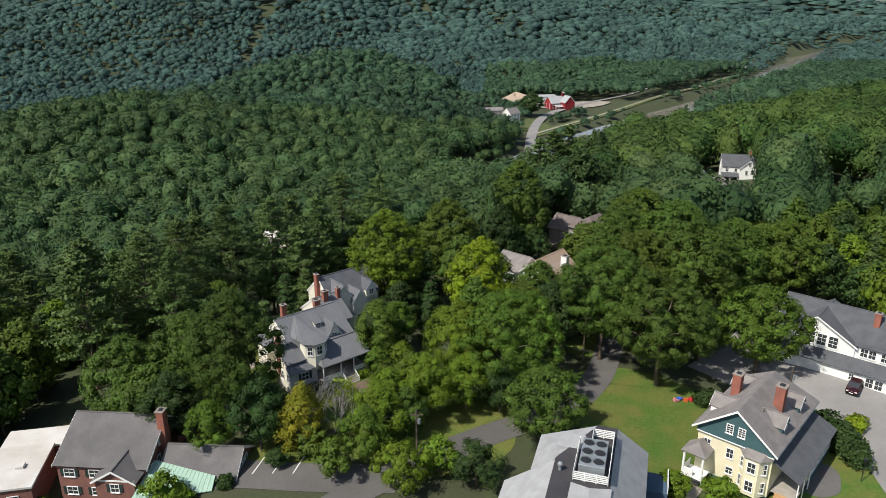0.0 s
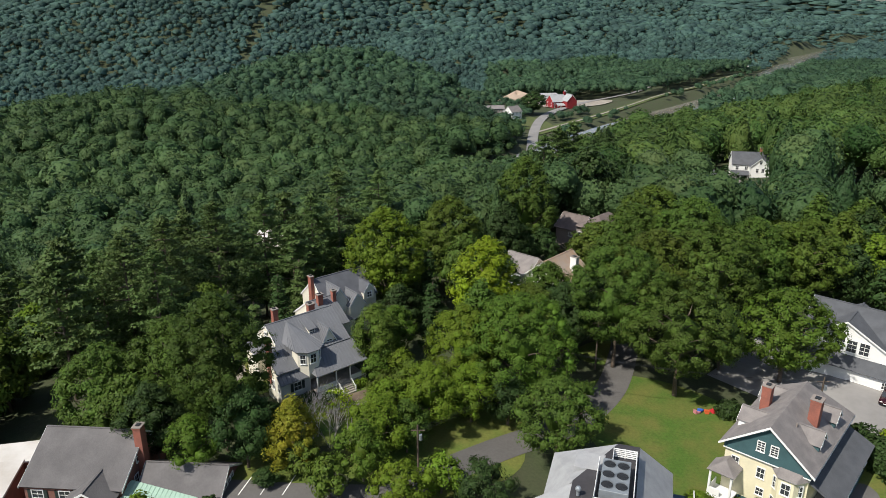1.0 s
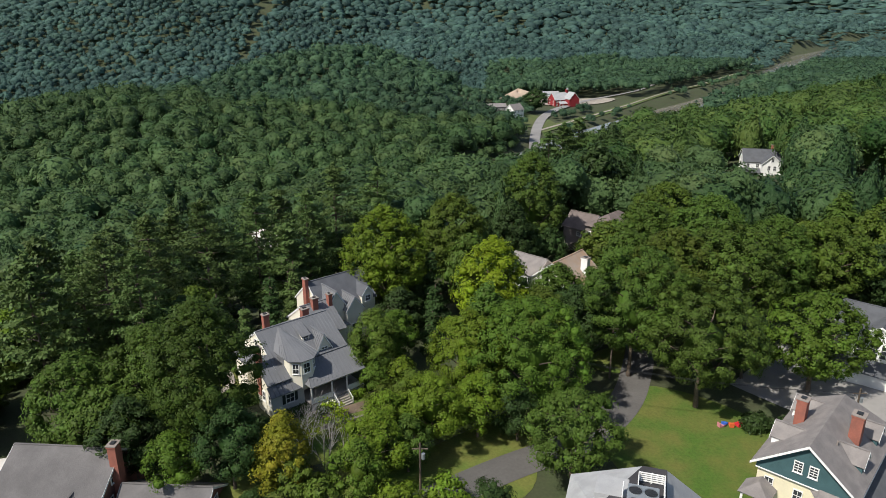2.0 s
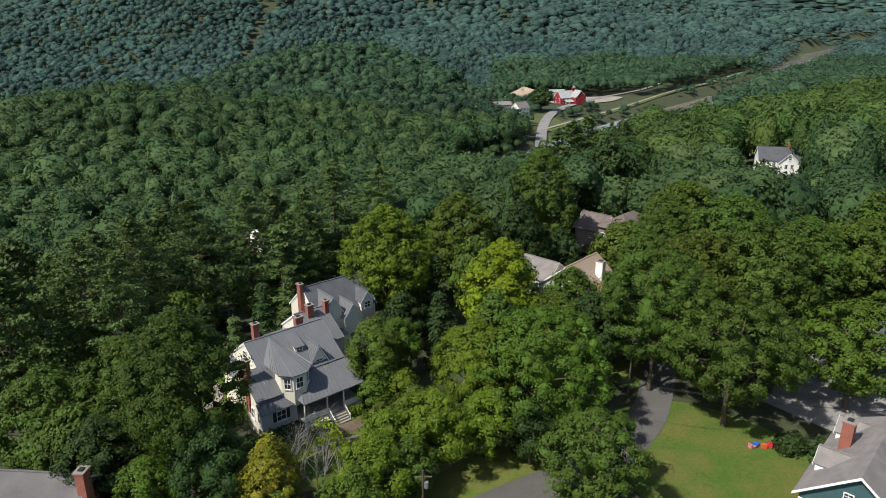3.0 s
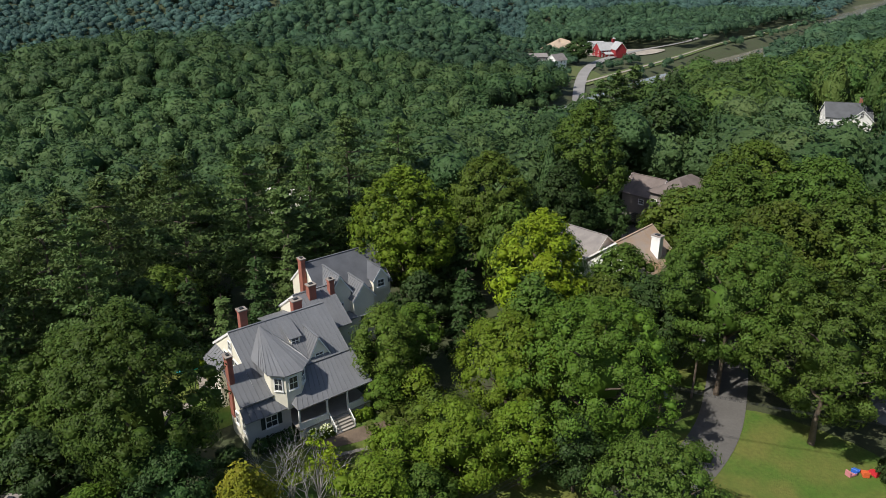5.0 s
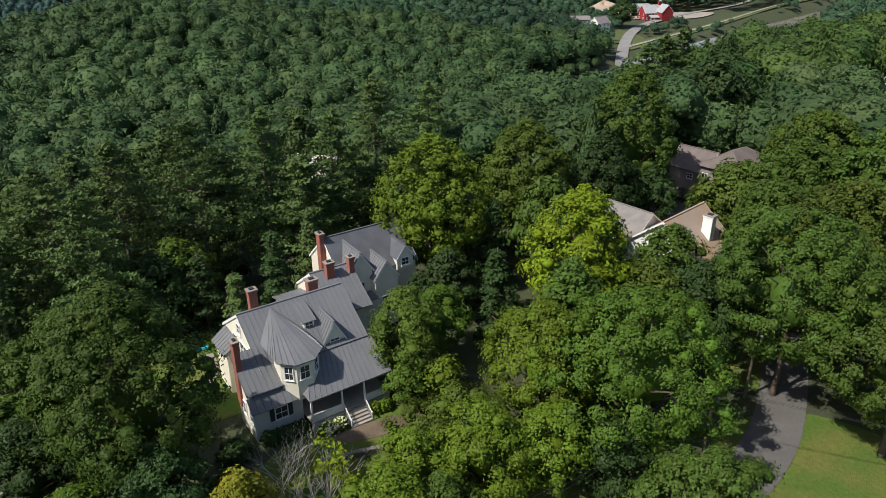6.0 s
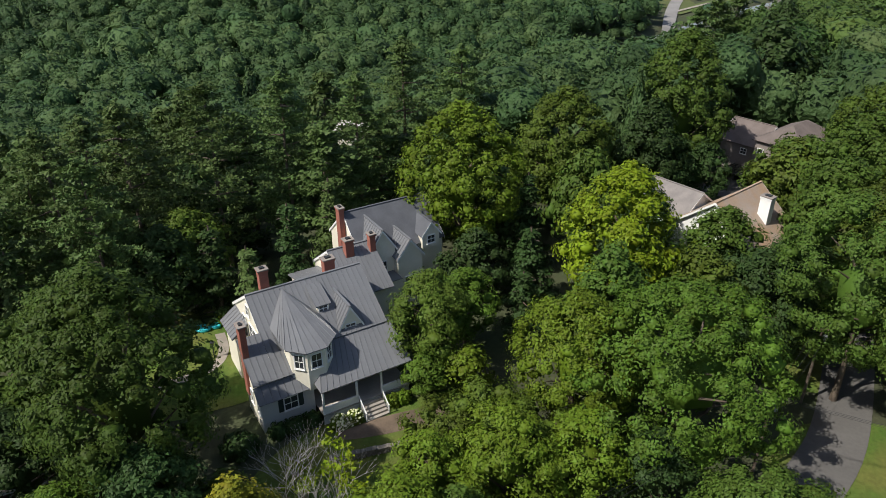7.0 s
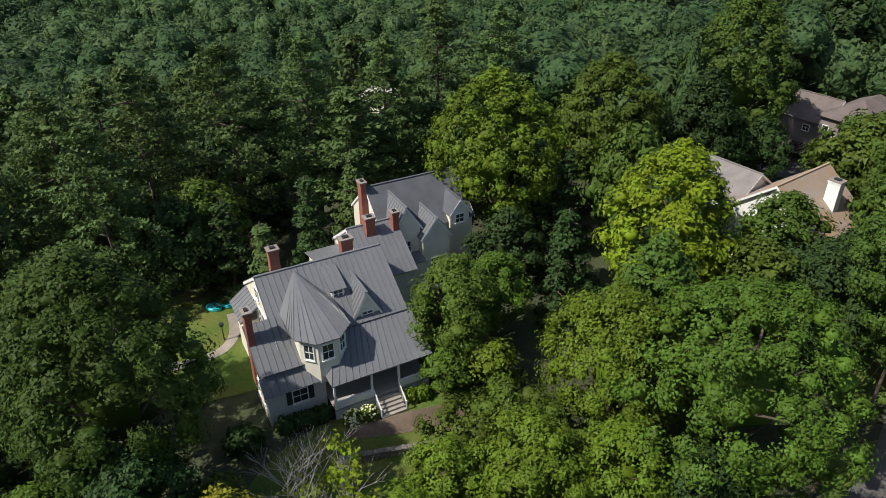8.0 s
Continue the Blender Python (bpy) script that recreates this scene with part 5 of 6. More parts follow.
# parked car
def car(x, y, turn):
    ob = thing("car", pose(x, y, land_at(x, y) + 0.1, 0, 0, turn), "dark red car parked on grey asphalt", "car")
    bm = bmesh.new()
    prism(bm, HERE, ((2.2, 0.3), (2.25, 0.6), (2.1, 0.85), (1.1, 0.98), (-2.0, 1.0), (-2.25, 0.85), (-2.3, 0.45), (-2.2, 0.3)), -0.9, 0.9)
    bmesh.ops.bevel(bm, geom=bm.edges[:], offset=0.08, segments=2, affect="EDGES")
    body = part("body", bm, CARPAINT, ob, smooth=True)
    bm = bmesh.new()
    prism(bm, HERE, ((1.15, 0.95), (0.35, 1.45), (-1.4, 1.48), (-2.05, 0.98)), -0.78, 0.78)
    bmesh.ops.bevel(bm, geom=bm.edges[:], offset=0.06, segments=2, affect="EDGES")
    part("cabin", bm, GLASS, ob)
    cuboid(ob, HERE, -0.66, 0.66, -1.3, 0.3, 1.47, 1.53, CARPAINT, "roof")
    for u in (-1.35, 1.4):
        for v in (-0.82, 0.82):
            bm = bmesh.new()
            bmesh.ops.create_cone(bm, cap_ends=True, segments=18, radius1=0.34, radius2=0.34, depth=0.24, matrix=pose(-v, u, 0.34, 0, 90, 0))
            w = part("wheel", bm, DARKMETAL, ob)
            bm = bmesh.new()
            bmesh.ops.create_cone(bm, cap_ends=True, segments=14, radius1=0.2, radius2=0.2, depth=0.26, matrix=pose(-v, u, 0.34, 0, 90, 0))
            part("rim", bm, STEEL, w)
    for s in (-0.6, 0.6):
        cuboid(ob, HERE, s - 0.18, s + 0.18, 2.16, 2.24, 0.62, 0.76, WHITE, "headlight")
    cuboid(ob, HERE, -0.3, 0.3, 2.24, 2.28, 0.4, 0.52, WHITE, "number_plate")


stone_wall()
car(64.4, 96.6, 140)


def garden_things():
    z = land_at(-36, 108.8)
    ob = thing("pool_float", pose(-36.0, 108.8, z + 0.06), "turquoise inflatable pool float on the grass", "pool float")
    for dx, dy, r in ((0, 0, 0.7), (1.0, 0.7, 0.55)):
        bm = bmesh.new()
        n, k = 20, 8
        vs = [[bm.verts.new((dx + (r + 0.2 * math.cos(b)) * math.cos(a), dy + (r * 0.7 + 0.2 * math.cos(b)) * math.sin(a), 0.2 + 0.2 * math.sin(b))) for b in (2 * math.pi * j / k for j in range(k))] for a in (2 * math.pi * i / n for i in range(n))]
        for i in range(n):
            for j in range(k):
                bm.faces.new((vs[i][j], vs[(i + 1) % n][j], vs[(i + 1) % n][(j + 1) % k], vs[i][(j + 1) % k]))
        part("ring", bm, TURQUOISE, ob, smooth=True)
        cuboid(ob, HERE, dx - r * 0.8, dx + r * 0.8, dy - r * 0.5, dy + r * 0.5, 0.1, 0.16, TURQUOISE, "floor")
    lamps = ((-32.3, 103.9), (54.8, 76.8))
    for i, (x, y) in enumerate(lamps):
        h = (1.6, 3.2)[i]
        lp = thing("lamp_post", pose(x, y, land_at(x, y)), "thin black garden lamp post on grass", "lamp post", "lamp posts")
        bm = bmesh.new()
        bmesh.ops.create_cone(bm, cap_ends=True, segments=8, radius1=0.06, radius2=0.045, depth=h + 0.4, matrix=pose(0, 0, h / 2 - 0.2))
        part("post", bm, DARKMETAL, lp)
        cuboid(lp, HERE, -0.14, 0.14, -0.14, 0.14, h, h + 0.3, DARKMETAL, "lantern")
        cuboid(lp, HERE, -0.2, 0.2, -0.2, 0.2, h + 0.3, h + 0.36, DARKMETAL, "cap")
    # garden toys and chairs on the lawn
    toys = ((37.2, 96.4, "blue", (0.03, 0.12, 0.5)), (38.0, 96.1, "orange", (0.6, 0.12, 0.04)), (38.9, 96.2, "red", (0.5, 0.03, 0.04)), (36.6, 96.0, "pink", (0.5, 0.2, 0.22)))
    for x, y, word, col in toys:
        z = land_at(x, y) + 0.05
        pm = material(word + "_plastic", col, 0.4, 0.05)
        ob = thing("lawn_toy", pose(x, y, z, 0, 0, 40 * x), word + " plastic lawn toy lying on grass", "toy", "toys on the lawn")
        cuboid(ob, HERE, -0.5, 0.5, -0.3, 0.3, 0.0, 0.22, pm, "base")
        cuboid(ob, HERE, -0.5, -0.38, -0.3, 0.3, 0.23, 0.65, pm, "back")
        cuboid(ob, HERE, 0.1, 0.4, -0.36, -0.31, 0.1, 0.35, pm, "arm")
    # kerb-side utility poles with wires
    poles = ((17.5, 97.5, 9.0), (24.0, 107.5, 9.0), (-3.5, 79.8, 7.0), (52.0, 92.5, 8.0))
    tops = []
    for x, y, h in poles:
        z = land_at(x, y)
        ob = thing("utility_pole", pose(x, y, z), "weathered wooden utility pole beside the lane", "utility pole", "utility poles")
        bm = bmesh.new()
        bmesh.ops.create_cone(bm, cap_ends=True, segments=8, radius1=0.15, radius2=0.11, depth=h + 1, matrix=pose(0, 0, h / 2 - 0.5))
        part("pole", bm, BARK, ob)
        cuboid(ob, HERE, -0.9, 0.9, -0.06, 0.06, h - 0.8, h - 0.68, BARK, "crossarm")
        bm = bmesh.new()
        bmesh.ops.create_cone(bm, cap_ends=True, segments=10, radius1=0.22, radius2=0.22, depth=0.7, matrix=pose(0.35, 0, h - 1.7))
        part("transformer", bm, STEEL, ob)
        tops.append(Vector((x, y, z + h - 0.7)))
    for a, b in ((2, 0), (0, 1), (0, 3)):
        rods = []
        for s in (-0.6, 0.0, 0.6):
            for i in range(10):
                f, g = i / 10, (i + 1) / 10
                p = [tops[a].lerp(tops[b], t) + Vector((s, 0, -3.2 * t * (1 - t))) for t in (f, g)]
                rods.append((p[0][:], p[1][:], 0.014, 0.014))
        tagged(link_mesh("wire", tubes_mesh("wire", rods, DARKMETAL, 4)), "black overhead wires between wooden poles", "wire")


garden_things()


# trees near the houses: x, y, shape, tone, radius, height
NEAR_TREES = (
    # the light tree at 2.6, 99.4 is added as the big maple's sunlit left side
    (10.6, 97.4, "round", "fresh", 8.6, 17.5), (2.6, 99.4, "round", "light", 5.6, 14.5), (6.6, 114.0, "round", "yellow", 5.3, 20.0), (-11.0, 127.5, "round", "light", 6.8, 22.5),
    (0.8, 142.0, "round", "olive", 7.0, 21.0), (17.4, 156.0, "round", "maple", 7.2, 26.0), (-10.8, 105.2, "round", "olive", 4.0, 11.5), (-8.2, 110.6, "round", "fresh", 3.6, 9.0), (-10.4, 101.6, "round", "fresh", 2.3, 5.0),
    (-6.8, 102.6, "round", "light", 2.6, 5.2), (-7.9, 93.6, "spread", "olive", 3.4, 5.4), (-3.8, 95.4, "spread", "olive", 4.0, 6.6), (0.6, 95.2, "spread", "olive", 3.8, 6.2),
    (-28.2, 84.8, "round", "moss", 6.2, 22.5), (-37.0, 91.5, "round", "maple", 5.8, 17.0), (-24.6, 80.6, "round", "dark", 4.0, 11.5), (-30.6, 79.6, "round", "fresh", 3.0, 9.0), (-46.0, 90.0, "round", "maple", 6.6, 15.0), (-35.2, 112.0, "spruce", "dark", 3.4, 12.0),
    (-31.0, 111.5, "spruce", "pine", 2.8, 10.0), (-40.0, 110.5, "round", "dark", 4.2, 12.0), (-28.0, 116.0, "spruce", "dark", 3.2, 14.0), (-26.0, 124.0, "spruce", "pine", 3.2, 15.0),
    (-50.6, 110.4, "pine", "pine", 5.2, 24.0), (-47.0, 118.0, "pine", "pine", 4.8, 25.0), (-41.0, 126.4, "pine", "pine", 5.4, 26.0), (-33.5, 131.0, "pine", "pine", 5.0, 26.0),
    (-25.5, 136.0, "pine", "pine", 4.6, 25.0), (-23.0, 153.0, "pine", "pine", 5.8, 28.0), (-56.0, 124.0, "pine", "pine", 5.0, 24.0), (-14.0, 150.0, "pine", "pine", 5.0, 26.0),
    (-2.3, 120.5, "spruce", "dark", 3.6, 10.0), (-8.0, 119.0, "round", "dark", 3.8, 9.5), (-3.0, 128.0, "spruce", "dark", 3.4, 14.0), (19.5, 112.0, "round", "dark", 5.4, 13.0), (17.8, 121.0, "round", "maple", 4.6, 13.0), (29.6, 150.0, "round", "maple", 3.8, 7.2),
    (27.0, 108.5, "spread", "maple", 7.6, 20.5), (34.5, 100.5, "spread", "maple", 8.4, 18.5), (45.5, 119.0, "spread", "maple", 8.6, 20.0), (36.0, 119.0, "round", "olive", 8.0, 20.0), (37.5, 139.0, "round", "maple", 7.0, 18.0), (47.0, 134.0, "round", "maple", 8.5, 21.0), (20.0, 150.0, "round", "dark", 4.5, 11.0), (44.0, 150.0, "round", "olive", 8.0, 19.0), (56.0, 128.0, "round", "maple", 7.5, 18.0), (66.0, 128.0, "round", "olive", 7.5, 17.0),
    (52.0, 104.0, "round", "fresh", 7.2, 16.0), (-10.0, 78.0, "round", "fresh", 3.2, 8.0), (-17.0, 78.6, "round", "olive", 2.4, 5.2), (-0.6, 76.4, "round", "light", 2.8, 5.0), (30.5, 126.5, "round", "maple", 5.4, 17.0), (38.0, 188.0, "round", "dark", 9.0, 22.0), (14.2, 84.6, "round", "maple", 6.2, 11.5),
    (-2.4, 89.6, "round", "light", 4.4, 9.8), (3.4, 91.6, "round", "light", 3.8, 9.0), (-7.4, 88.0, "round", "light", 3.6, 8.2), (-5.0, 84.0, "round", "maple", 3.0, 7.4), (8.6, 91.4, "round", "dark", 3.6, 8.0), (-18.6, 80.0, "ovate", "gold", 3.3, 10.2), (-21.5, 83.5, "round", "olive", 2.4, 6.2), (-8.8, 82.0, "round", "light", 4.4, 9.2),
    (4.2, 74.2, "round", "dark", 3.7, 5.8), (-13.6, 74.6, "round", "olive", 2.6, 5.4), (-5.2, 73.2, "round", "light", 3.8, 5.8),
    (-34.1, 70.8, "round", "light", 2.6, 4.6), (29.0, 73.4, "round", "light", 2.2, 3.8), (34.4, 72.4, "round", "light", 2.4, 3.6), (-21.5, 76.8, "round", "dark", 1.6, 2.4),
    (-40.5, 85.5, "round", "maple", 5.0, 12.5), (-37.0, 83.5, "round", "dark", 4.4, 12.0), (14.0, 112.5, "round", "olive", 4.4, 12.5),
    (-2.5, 113.5, "spruce", "dark", 3.0, 8.0), (24.8, 118.0, "round", "dark", 4.2, 12.0), (44.0, 108.0, "round", "dark", 4.6, 11.0),
    (15.0, 120.0, "round", "light", 3.6, 9.0), (9.0, 127.0, "round", "dark", 5.0, 14.0), (12.5, 146.0, "ovate", "dark", 5.4, 18.0), (-20.0, 139.0, "spruce", "dark", 3.6, 17.0),
    (40.0, 252.0, "pine", "pine", 5.5, 27.0), (47.0, 262.0, "pine", "pine", 5.5, 28.0), (55.0, 246.0, "round", "dark", 6.5, 24.0), (34.0, 244.0, "pine", "pine", 5.0, 25.0),
    (-36.5, 139.0, "round", "dark", 5.2, 15.0), (-42.5, 134.5, "spruce", "dark", 3.8, 15.0), (-30.5, 139.5, "spruce", "pine", 3.6, 16.0),
    (68.0, 545.0, "round", "dark", 10.0, 17.0),
)
BUILT = ((-22, 100, 9.5), (-16.5, 105, 9.0), (-20, 114, 7.5), (-18, 121, 9.0), (-9, 126, 4), (-33.5, 107, 6.5), (-38, 101, 5.5), (-44, 99, 5.5), (-50, 96, 5.0), (-13.5, 96.5, 6.5), (-17, 93.5, 5), (-15, 86, 6.5), (-9, 97.5, 5), (-26, 95, 5), (-30, 100, 3.5),
         (42, 81, 11), (46, 85, 10), (52, 79, 8), (31, 91, 12), (29, 98, 6), (39, 95, 5), (16, 64, 15), (20, 71, 8), (-43, 78, 11), (-31, 78, 10), (-57, 80, 12), (-20, 76, 8), (-11, 75, 6),
         (60, 109, 11), (68, 103, 12), (77, 96, 13), (68, 112, 10), (84, 90, 14), (58, 96, 9), (66, 88, 13), (58, 74, 14), (76, 78, 14), (21, 130, 9), (24, 134, 8), (36, 163, 9), (30, 162, 7), (27, 113, 5),
         (84, 218, 9), (0, 111, 4), (13, 122, 4), (-1, 85, 7), (-4, 78, 6), (66, 60, 20), (0, 58, 32), (40, 56, 20), (-40, 58, 18))


def line_distance(x, y, line):
    return min(math.hypot(x - ax - (t := max(0.0, min(1.0, ((x - ax) * (bx - ax) + (y - ay) * (by - ay)) / ((bx - ax) ** 2 + (by - ay) ** 2)))) * (bx - ax), y - ay - t * (by - ay)) for (ax, ay), (bx, by) in zip(line, line[1:]))


def near_trees():
    rng = np.random.default_rng(8)
    count = 0
    for i, (x, y, style, tone, r, h) in enumerate(NEAR_TREES):
        near = y < 170 and r > 2.3
        tree(x, y, style, tone, r, h, (3 if y < 112 and r > 2.9 and abs(x) < 40 else 2) if near else 1, 47 * i % 360, i % 2, where="by the houses")
    for x, y in scatter(62, 152, 7.3, 31, 0.78, 0.62):
        if any(math.hypot(x - a, y - b) < r + 1.5 for a, b, r in BUILT) or line_distance(x, y, DRIVE) < 5.5:
            continue
        if any(math.hypot(x - t[0], y - t[1]) < 0.62 * t[4] + 2.2 for t in NEAR_TREES) or count >= 215:
            continue
        count += 1
        k = rng.random()
        if x < -25 and y > 100:
            s = "pine" if k < 0.5 else ("spruce" if k < 0.62 else "round")
        else:
            s = ("round", "spread", "ovate", "round", "round", "spruce")[int(k * 6)]
        tone = "pine" if s in ("pine", "spruce") else ("maple", "dark", "olive", "light", "maple", "dark")[int(rng.integers(6))]
        h = {"round": 13.5, "ovate": 16, "spread": 14, "pine": 22, "spruce": 14}[s] * rng.uniform(0.82, 1.15)
        r = {"round": 4.9, "ovate": 4.4, "spread": 5.8, "pine": 4.4, "spruce": 3.1}[s] * rng.uniform(0.85, 1.15)
        tree(x, y, s, tone, r, h, 2 if y < 128 and -52 < x < 40 else 1, rng.uniform(0, 360), int(rng.integers(2)), where="in the wood round the houses", own=False)


near_trees()


# hedges and shrubs
def shrub(x, y, rx, ry, h, turn, tone, label, cards=900, size=0.2, flowers=0):
    rng = np.random.default_rng(int(abs(x * 13 + y * 7)))
    d = unit(rng.normal(size=(cards, 3)) + np.array([0, 0, 0.4]))
    lump = 1 + 0.16 * np.sin(d[:, 0] * 7 + x) * np.cos(d[:, 1] * 6 + d[:, 2] * 5)
    dims = np.array([rx, ry, h * 0.62])
    pos = d * dims * (lump * rng.uniform(0.86, 1.08, cards))[:, None] + np.array([0, 0, h * 0.4])
    nor = unit(d + 0.5 * rng.normal(size=d.shape) + np.array([0, 0, 0.3]))
    v, f = leaf_cards(rng, pos, nor, size * rng.uniform(0.7, 1.3, cards))
    core = ICO2_V * dims * 0.86 + np.array([0, 0, h * 0.4])
    me = mesh_from("foliage", np.concatenate([v, core]), [f, ICO2_F + len(v)], [LEAF[tone]])
    ob = thing("shrub", pose(x, y, land_at(x, y), 0, 0, turn), label, "shrub")
    link_mesh("foliage", me, ob)
    if flowers:
        d = unit(rng.normal(size=(flowers, 3)) + np.array([0, -0.5, 0.8]))
        c = d * dims * 1.02 + np.array([0, 0, h * 0.42])
        v = (ICO_V[None] * rng.uniform(0.07, 0.12, (flowers, 1, 1)) + c[:, None]).reshape(-1, 3)
        f = (ICO_F[None] + (12 * np.arange(flowers))[:, None, None]).reshape(-1, 3)
        link_mesh("blossom", mesh_from("blossom", v, [f], [BLOSSOM]), ob, "pale yellow-white flower heads")


BLOSSOM = material("pale_blossom", (0.72, 0.75, 0.45), 0.7, 0.1, 3.0)
shrub(55.6, 84.0, 1.9, 5.6, 4.2, 6, "dark", "tall clipped dark green hedge by the car park", 2600, 0.28)
shrub(60.3, 88.3, 1.5, 2.6, 1.8, -45, "yellow", "low yellow-green shrub in the asphalt", 900)
for i, (u, v, r, fl) in enumerate(((3.9, -10.0, 0.8, 45), (5.3, -10.1, 0.8, 45), (9.2, -9.8, 0.7, 0), (10.2, -9.9, 0.8, 0))):
    c, s = math.cos(radians(40.5)), math.sin(radians(40.5))
    shrub(-26.68 + u * c - v * s, 101.44 + u * s + v * c, r, r * 0.8, 1.3, 38, "light", "flowering hydrangea bush before the porch" if fl else "small green bush before the porch", 420, 0.14, fl)
for u, v, r in ((0.6, -8.4, 1.3), (-1.0, -8.3, 0.9), (2.0, -8.5, 0.8)):
    shrub(-26.68 + u * c - v * s, 101.44 + u * s + v * c, r, 0.8, 1.3, 38, "dark", "dark clipped bush against the house wall", 420, 0.15)
shrub(-34.3, 110.6, 1.1, 1.0, 1.3, 0, "yellow", "round yellow-green bush by the path", 420, 0.15)
for x, y, rx, ry, h, tone in ((-47.5, 72.5, 1.8, 1.4, 1.8, "dark"), (-51.5, 73.0, 2.2, 1.6, 2.2, "olive"), (-31.8, 71.0, 1.4, 1.2, 1.6, "light"), (-27.2, 73.2, 1.0, 1.0, 1.6, "dark"), (31.5, 161, 1.2, 1.0, 1.4, "yellow"),
                              (45.0, 93.5, 3.0, 2.2, 3.0, "dark"), (41.0, 95.5, 2.2, 1.8, 2.2, "dark"), (26.0, 122.5, 2.0, 2.0, 2.4, "maple"), (-24.5, 92.2, 1.6, 1.4, 1.8, "dark"), (13.5, 131.5, 2.4, 2.0, 2.6, "maple")):
    shrub(x, y, rx, ry, h, 20, tone, "leafy green bush beside the building" if tone != "yellow" else "yellow-green bush by the terrace", 800, 0.2)


# a bare dead tree and thin yellow-leaved saplings
def dead_tree(x, y, h, seed):
    rng = random.Random(seed)
    rods = []

    def grow(p, d, length, r, depth):
        q = p + d * length
        rods.append((p[:], q[:], r, r * 0.6))
        if depth == 0:
            return
        for _ in range(3 if depth > 1 else 2):
            e = (d + Vector((rng.uniform(-0.7, 0.7), rng.uniform(-0.7, 0.7), rng.uniform(-0.1, 0.45)))).normalized()
            grow(p + d * length * rng.uniform(0.55, 1.0), e, length * rng.uniform(0.55, 0.8), r * 0.55, depth - 1)

    for _ in range(4):
        grow(Vector((rng.uniform(-0.3, 0.3), rng.uniform(-0.3, 0.3), -0.5)), Vector((rng.uniform(-0.35, 0.35), rng.uniform(-0.35, 0.35), 1)).normalized(), h * 0.42, 0.06, 4)
    ob = thing("dead_tree", pose(x, y, land_at(x, y)), "bare grey dead tree with fine twigs", "tree")
    link_mesh("trunk", tubes_mesh("trunk", rods, DEADWOOD, 4), ob)


def sapling(x, y, h, seed):
    rng = np.random.default_rng(seed)
    rods, tips = [], []
    for i in range(7):
        a, s = i * 2.4, rng.uniform(0.4, 1.3)
        q = np.array([math.cos(a) * s, math.sin(a) * s, h * rng.uniform(0.55, 1.0)])
        rods.append(((0, 0, -0.4), q * np.array([0.4, 0.4, 0.6]), 0.07, 0.04))
        rods.append((q * np.array([0.4, 0.4, 0.6]), q, 0.035, 0.012))
        tips.append(q)
    ob = thing("sapling", pose(x, y, land_at(x, y)), "thin sapling with sparse yellow-green leaf tufts", "tree", "saplings")
    link_mesh("trunk", tubes_mesh("trunk", rods, DEADWOOD, 5), ob)
    tips = np.array(tips)
    pos = np.repeat(tips, 34, 0) + rng.normal(size=(7 * 34, 3)) * np.array([0.36, 0.36, 0.3])
    v, f = leaf_cards(rng, pos, unit(rng.normal(size=pos.shape) + np.array([0, 0, 0.8])), rng.uniform(0.12, 0.24, len(pos)))
    link_mesh("crown", mesh_from("crown", v, [f], [LEAF["yellow"]]), ob)


dead_tree(-17.6, 86.6, 10.0, 2)
dead_tree(-14.9, 85.0, 8.0, 5)
sapling(-14.8, 88.0, 6.4, 1)
sapling(-12.4, 84.6, 9.0, 2)
sapling(-17.0, 87.0, 4.6, 3)


# woods
def crest(p):
    """How far off the rounded hill's skyline lies in the direction of each place."""
    return np.interp(p[:, 0] / p[:, 1], (-0.75, -0.63, -0.47, -0.3, -0.13, 0.0, 0.06, 0.075), (380, 410, 480, 560, 610, 650, 620, 1e5))


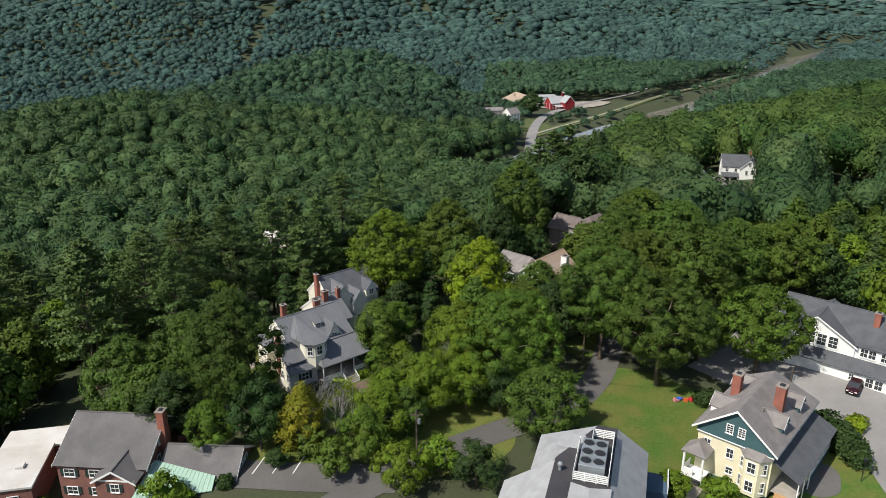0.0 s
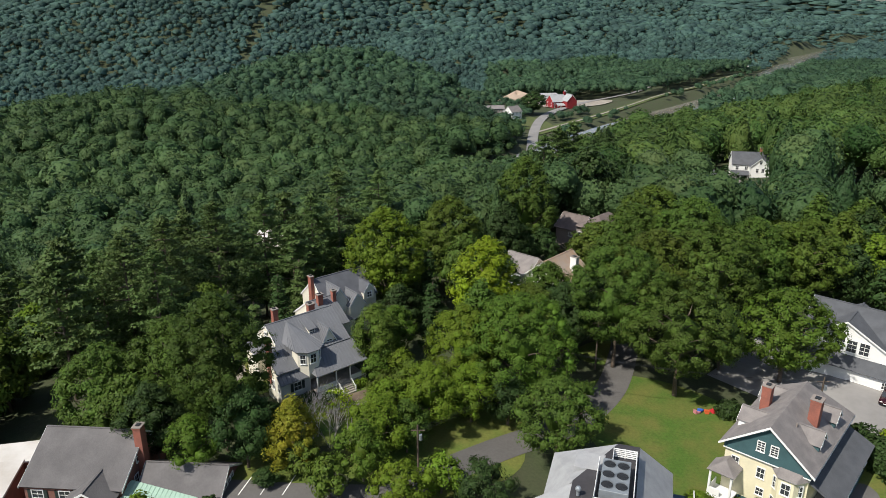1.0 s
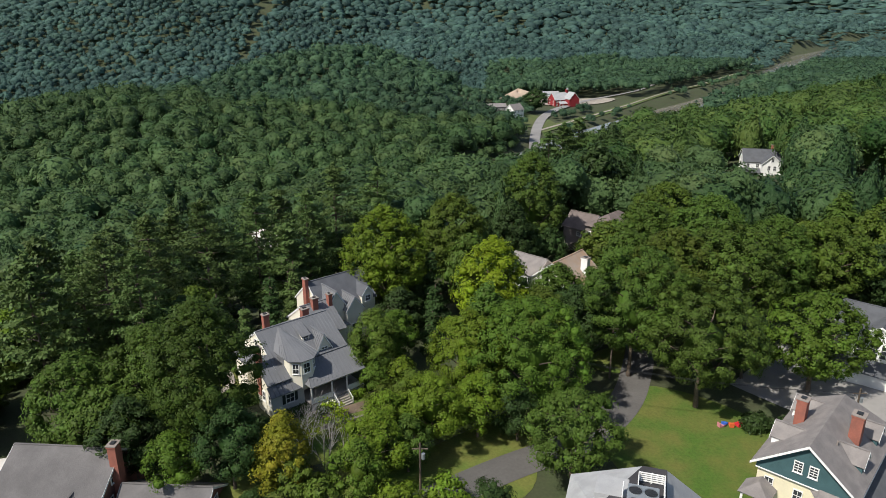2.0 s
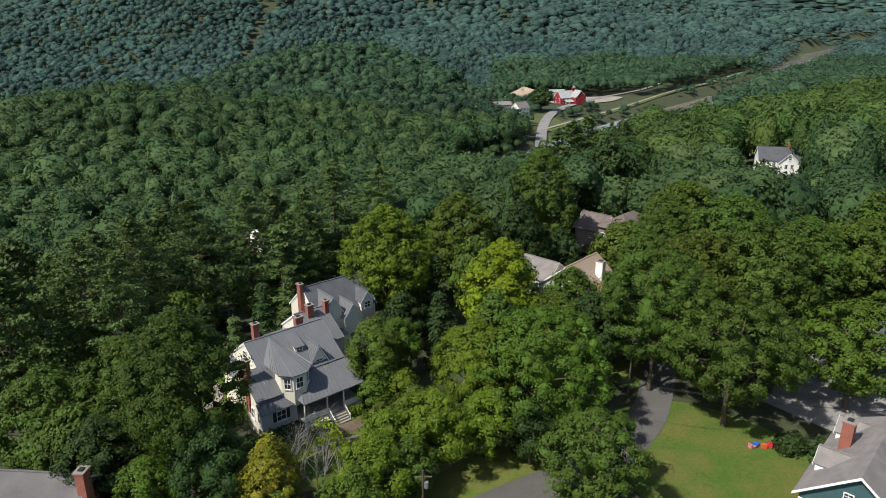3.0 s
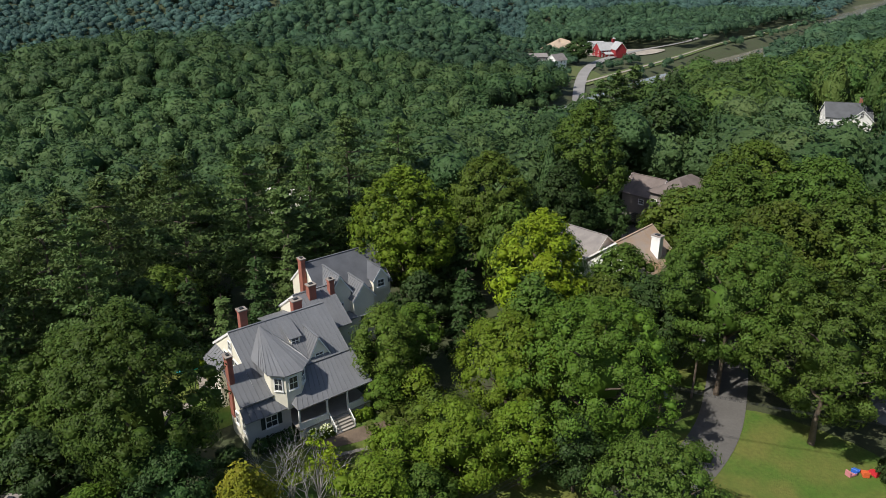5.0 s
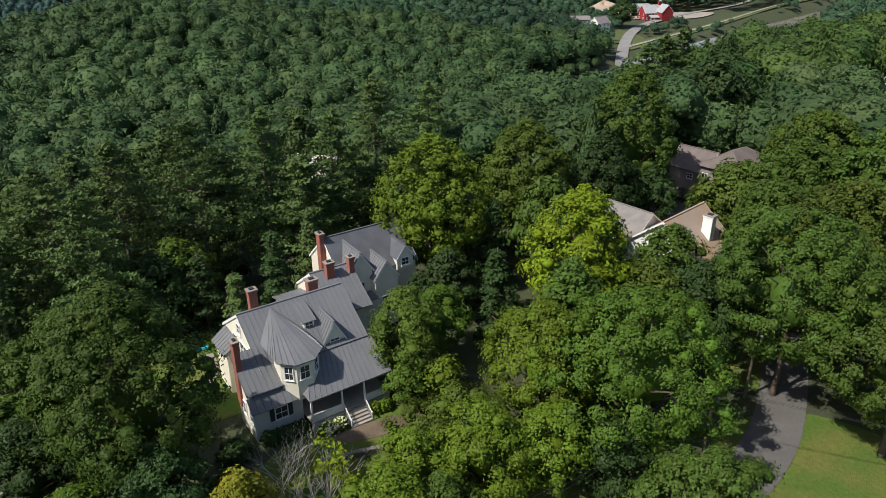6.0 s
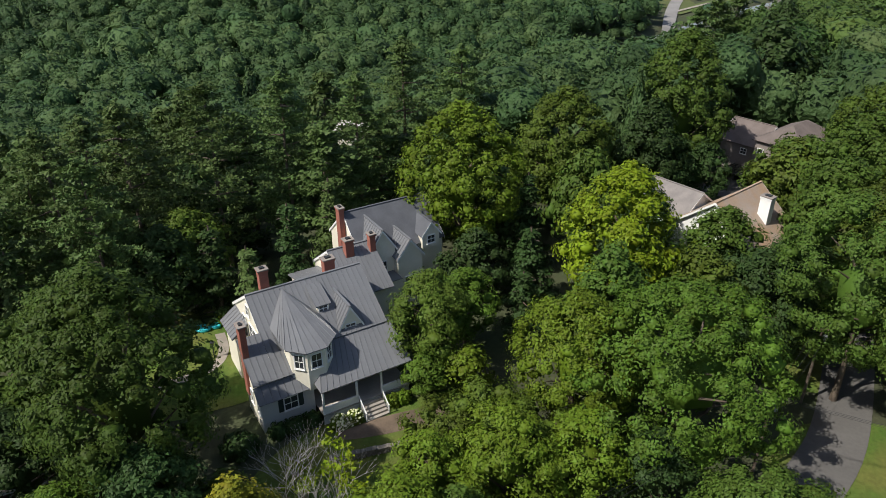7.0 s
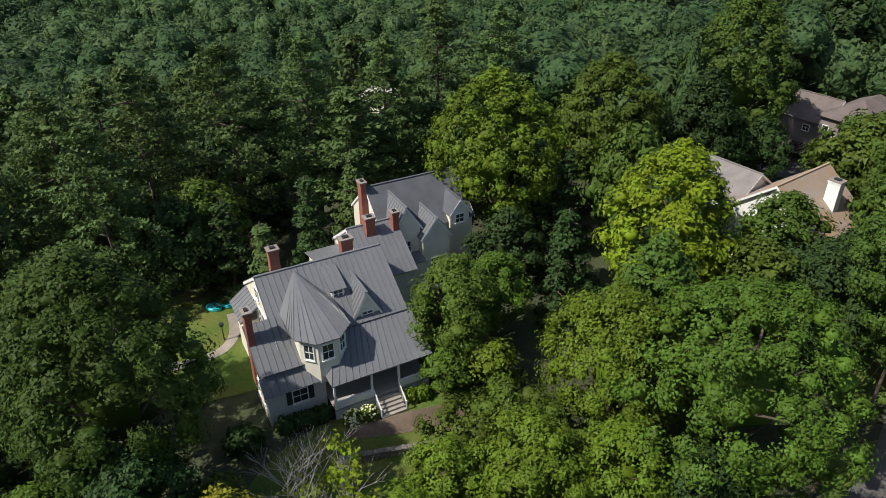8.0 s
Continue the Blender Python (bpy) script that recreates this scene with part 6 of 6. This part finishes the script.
rng = np.random.default_rng(5)
p = open_land(scatter(153, 215, 7.2, 10, 0.72, 0.72))
p = p[(np.hypot(p[:, 0] - 35, p[:, 1] - 163) > 12) & (np.hypot(p[:, 0] - 20, p[:, 1] - 157) > 9) & (np.hypot(p[:, 0] - 30, p[:, 1] - 160) > 9)]
forest("slope_woods", p, rng.uniform(4.0, 6.0, len(p)) * np.where(p[:, 0] > 30, 1.25, 1.0), rng.uniform(13, 21, len(p)), 3, 460, LEAF["wood"], 20, "mixed trees on the slope behind the houses", conifer=0.2)
p = open_land(scatter(215, 440, 7.9, 11, 0.70, 0.70))
p = p[p[:, 1] < crest(p) + 25]
right = p[:, 0] > 0.2 * p[:, 1]
q = p[right][rng.random(right.sum()) < 0.72]
forest("terrace_woods", q, rng.uniform(5.6, 7.6, len(q)), rng.uniform(16, 22, len(q)), 3, 520, LEAF["terrace"], 27, "tall mature trees along the wooded terrace", conifer=0.2)
p = p[~right]
forest("near_woods", p, rng.uniform(4.4, 6.2, len(p)), rng.uniform(13, 18, len(p)), 2, 170, LEAF["wood"], 21, "dense green mixed woods on the slope below the terrace", conifer=0.08)
# from here outward the leaf colours carry painted-in haze
p = open_land(scatter(440, 960, 7.0, 12, 0.68, 0.68))
behind = p[:, 1] > crest(p)
q = p[~behind]
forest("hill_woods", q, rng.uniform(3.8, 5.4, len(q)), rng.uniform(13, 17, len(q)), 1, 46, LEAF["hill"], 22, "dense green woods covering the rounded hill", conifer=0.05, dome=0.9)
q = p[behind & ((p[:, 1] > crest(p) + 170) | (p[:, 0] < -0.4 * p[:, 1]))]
forest("valley_woods", q, rng.uniform(3.9, 6.0, len(q)), rng.uniform(12, 17, len(q)), 1, 32, LEAF["far"], 26, "woods in the valley behind the hill, blued with painted haze", conifer=0.06, dome=0.85)
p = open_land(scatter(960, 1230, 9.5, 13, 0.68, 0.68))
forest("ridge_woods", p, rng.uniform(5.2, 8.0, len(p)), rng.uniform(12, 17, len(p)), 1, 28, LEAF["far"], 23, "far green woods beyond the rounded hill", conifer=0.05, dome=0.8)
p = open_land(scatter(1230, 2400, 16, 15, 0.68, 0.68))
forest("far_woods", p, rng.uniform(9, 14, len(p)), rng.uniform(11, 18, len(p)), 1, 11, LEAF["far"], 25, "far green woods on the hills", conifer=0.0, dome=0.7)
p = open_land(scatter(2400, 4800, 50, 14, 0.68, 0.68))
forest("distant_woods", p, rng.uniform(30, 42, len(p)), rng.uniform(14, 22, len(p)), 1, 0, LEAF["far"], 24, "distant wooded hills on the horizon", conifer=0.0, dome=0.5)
